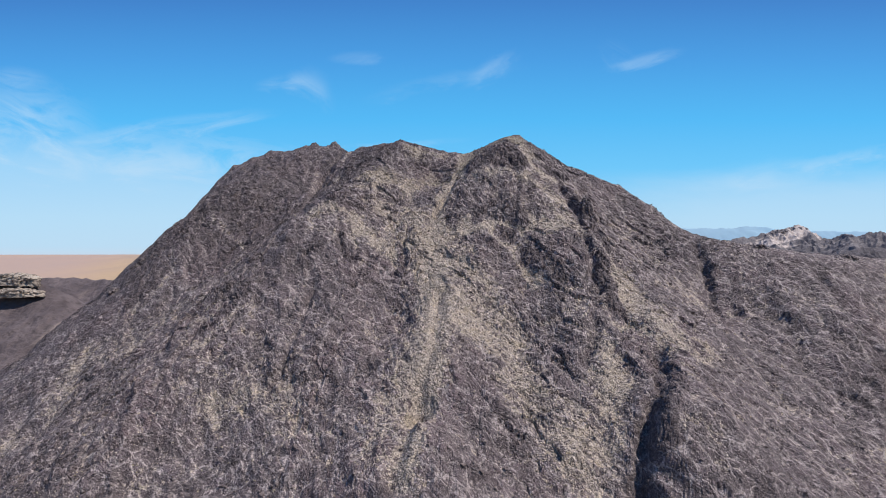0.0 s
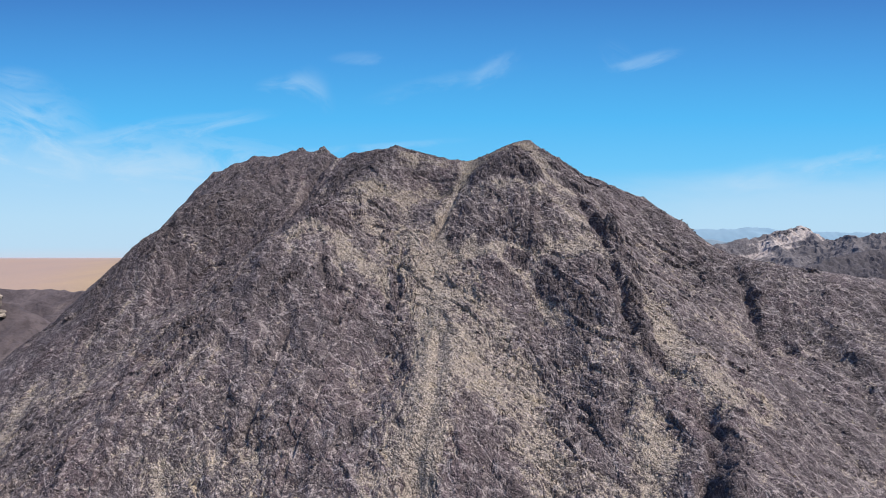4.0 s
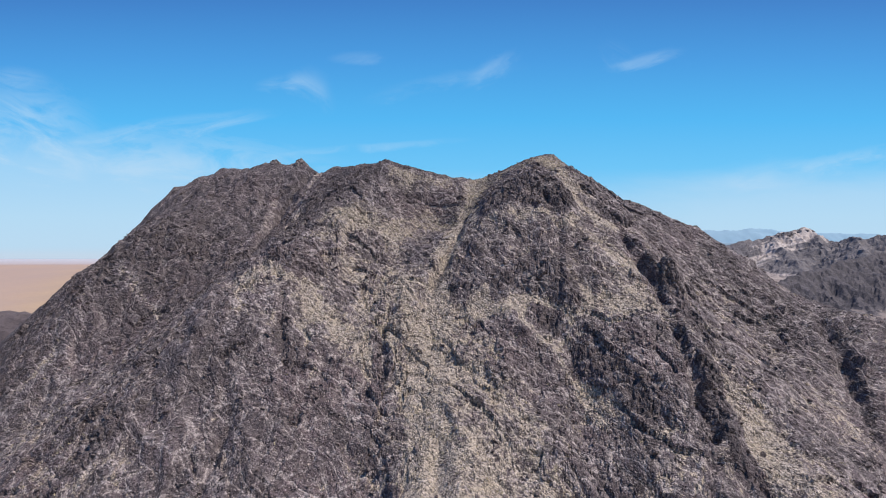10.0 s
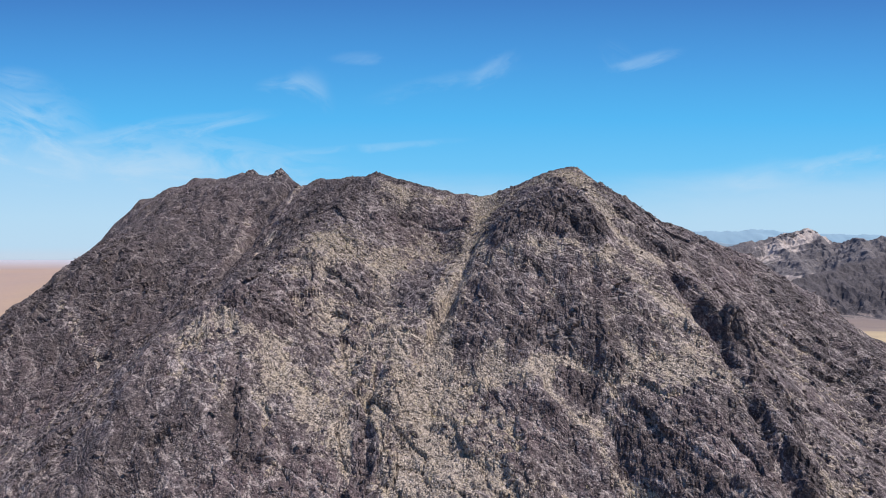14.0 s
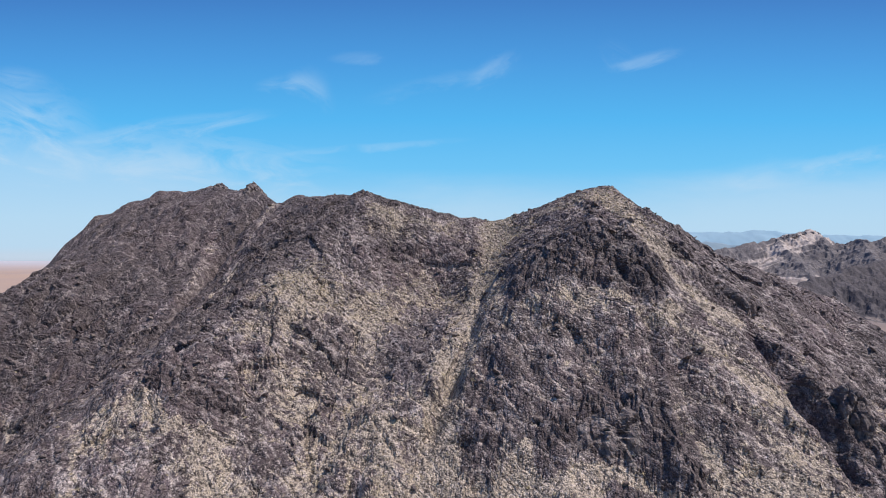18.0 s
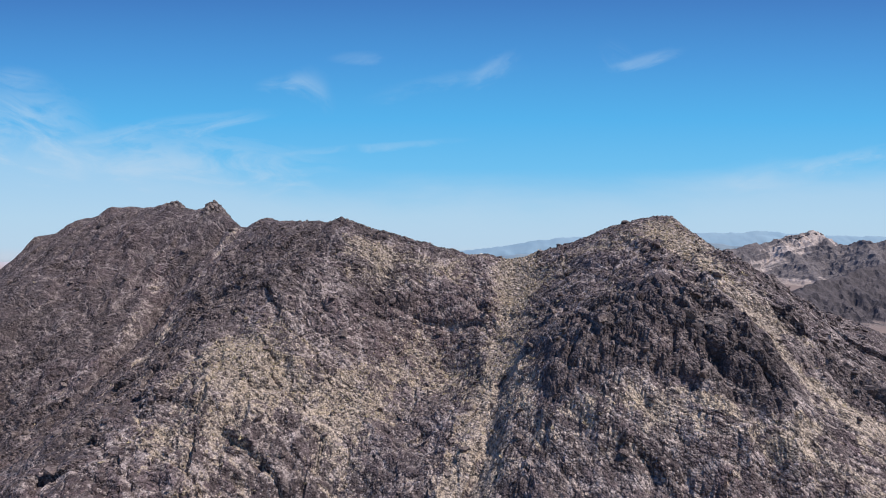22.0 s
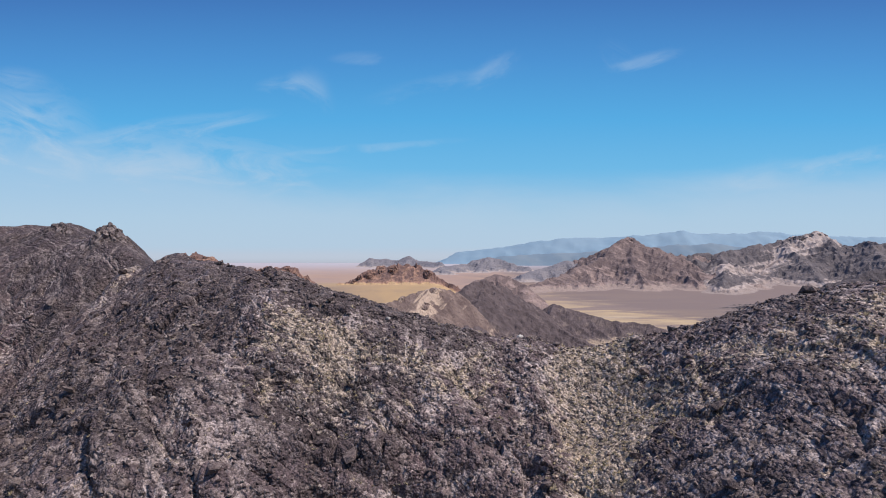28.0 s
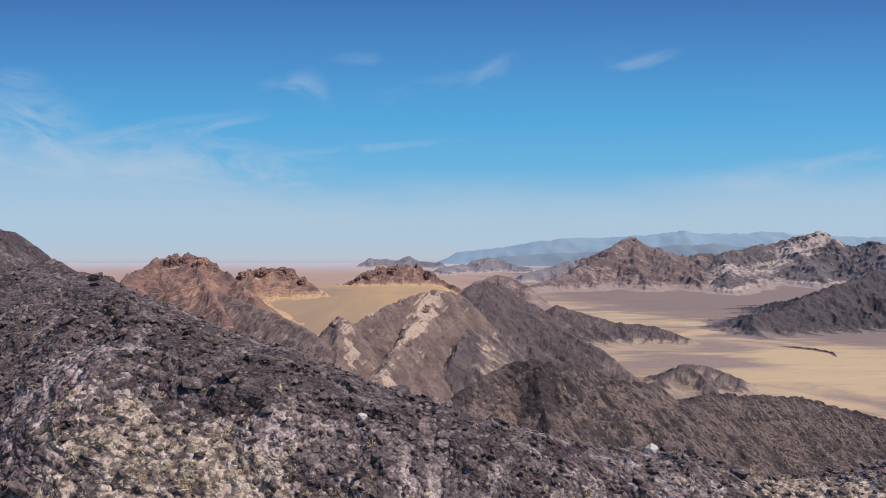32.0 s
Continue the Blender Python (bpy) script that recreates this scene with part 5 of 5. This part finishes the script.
strewn("pale_rubble", ROCKS[:3], pale_r, size_r(len(pale_r), 0.08, 0.38, 3), rng, MAT_GREY_STONE, False, "pale grey stones strewn among dark rubble", "rubble", 0.1)
strewn("scrub", TUFTS, np.concatenate([near_s, far_s]), np.concatenate([size_r(len(near_s), 0.2, 0.5, 1.6), size_r(len(far_s), 0.45, 1.0, 2)]), rng, MAT_SCRUB, False,
       "straw-coloured dry scrub on the mountain slopes", "scrub", -0.02)


def pieces(name, shapes, places, sizes, mat, smooth_, label, category, group, sink):
    meshes = []
    for co, faces in shapes:
        ob = raw_mesh(name, co, faces, mat, None, smooth_)
        meshes.append(ob.data)
        bpy.data.objects.remove(ob)
    for k, (at, size) in enumerate(zip(places, sizes)):
        ob = new(name, meshes[k % len(meshes)])
        ob.matrix_basis = Matrix.LocRotScale((at[0], at[1], at[2] + sink * size), Euler((rng.normal() * 0.2, rng.normal() * 0.2, rng.uniform(0, 6.28))), (size,) * 3)
        tagged(ob, label(size), category, group)


close_r = scattered(rng, 420, -16, 17, 240, 256, lambda s: 0.6)[:230]
close_s = scattered(rng, 700, -16, 17, 240, 256, lambda s: np.clip(0.2 + 0.9 * s, 0.1, 1))[:260]
pieces("boulder", ROCKS, close_r, size_r(len(close_r), 0.14, 0.46, 3), MAT_BOULDER, False,
       lambda d: "large dark angular boulder lying among dry scrub" if d > 0.28 else "small dark angular rock lying among dry scrub", "boulder", "boulders on the saddle", 0.12)
pieces("dry_shrub", SHRUBS, close_s, size_r(len(close_s), 0.22, 0.46, 1.6), MAT_SCRUB, False,
       lambda d: "wide straw-coloured dry shrub between dark rocks" if d > 0.36 else "small straw-coloured dry tuft between dark rocks", "shrub", "shrubs on the saddle", -0.03)
px_, py_, pz_, _, _ = mountain_place(np.array([-6.9, 4.6]), np.array([252.5, 254.5]))
pieces("pale_boulder", ROCKS[:2], np.stack([px_, py_, pz_], 1), [0.45, 0.75], MAT_PALE_STONE, False, lambda d: "whitish weathered boulder lying on dark rubble", "boulder", "pale boulders", 0.12)
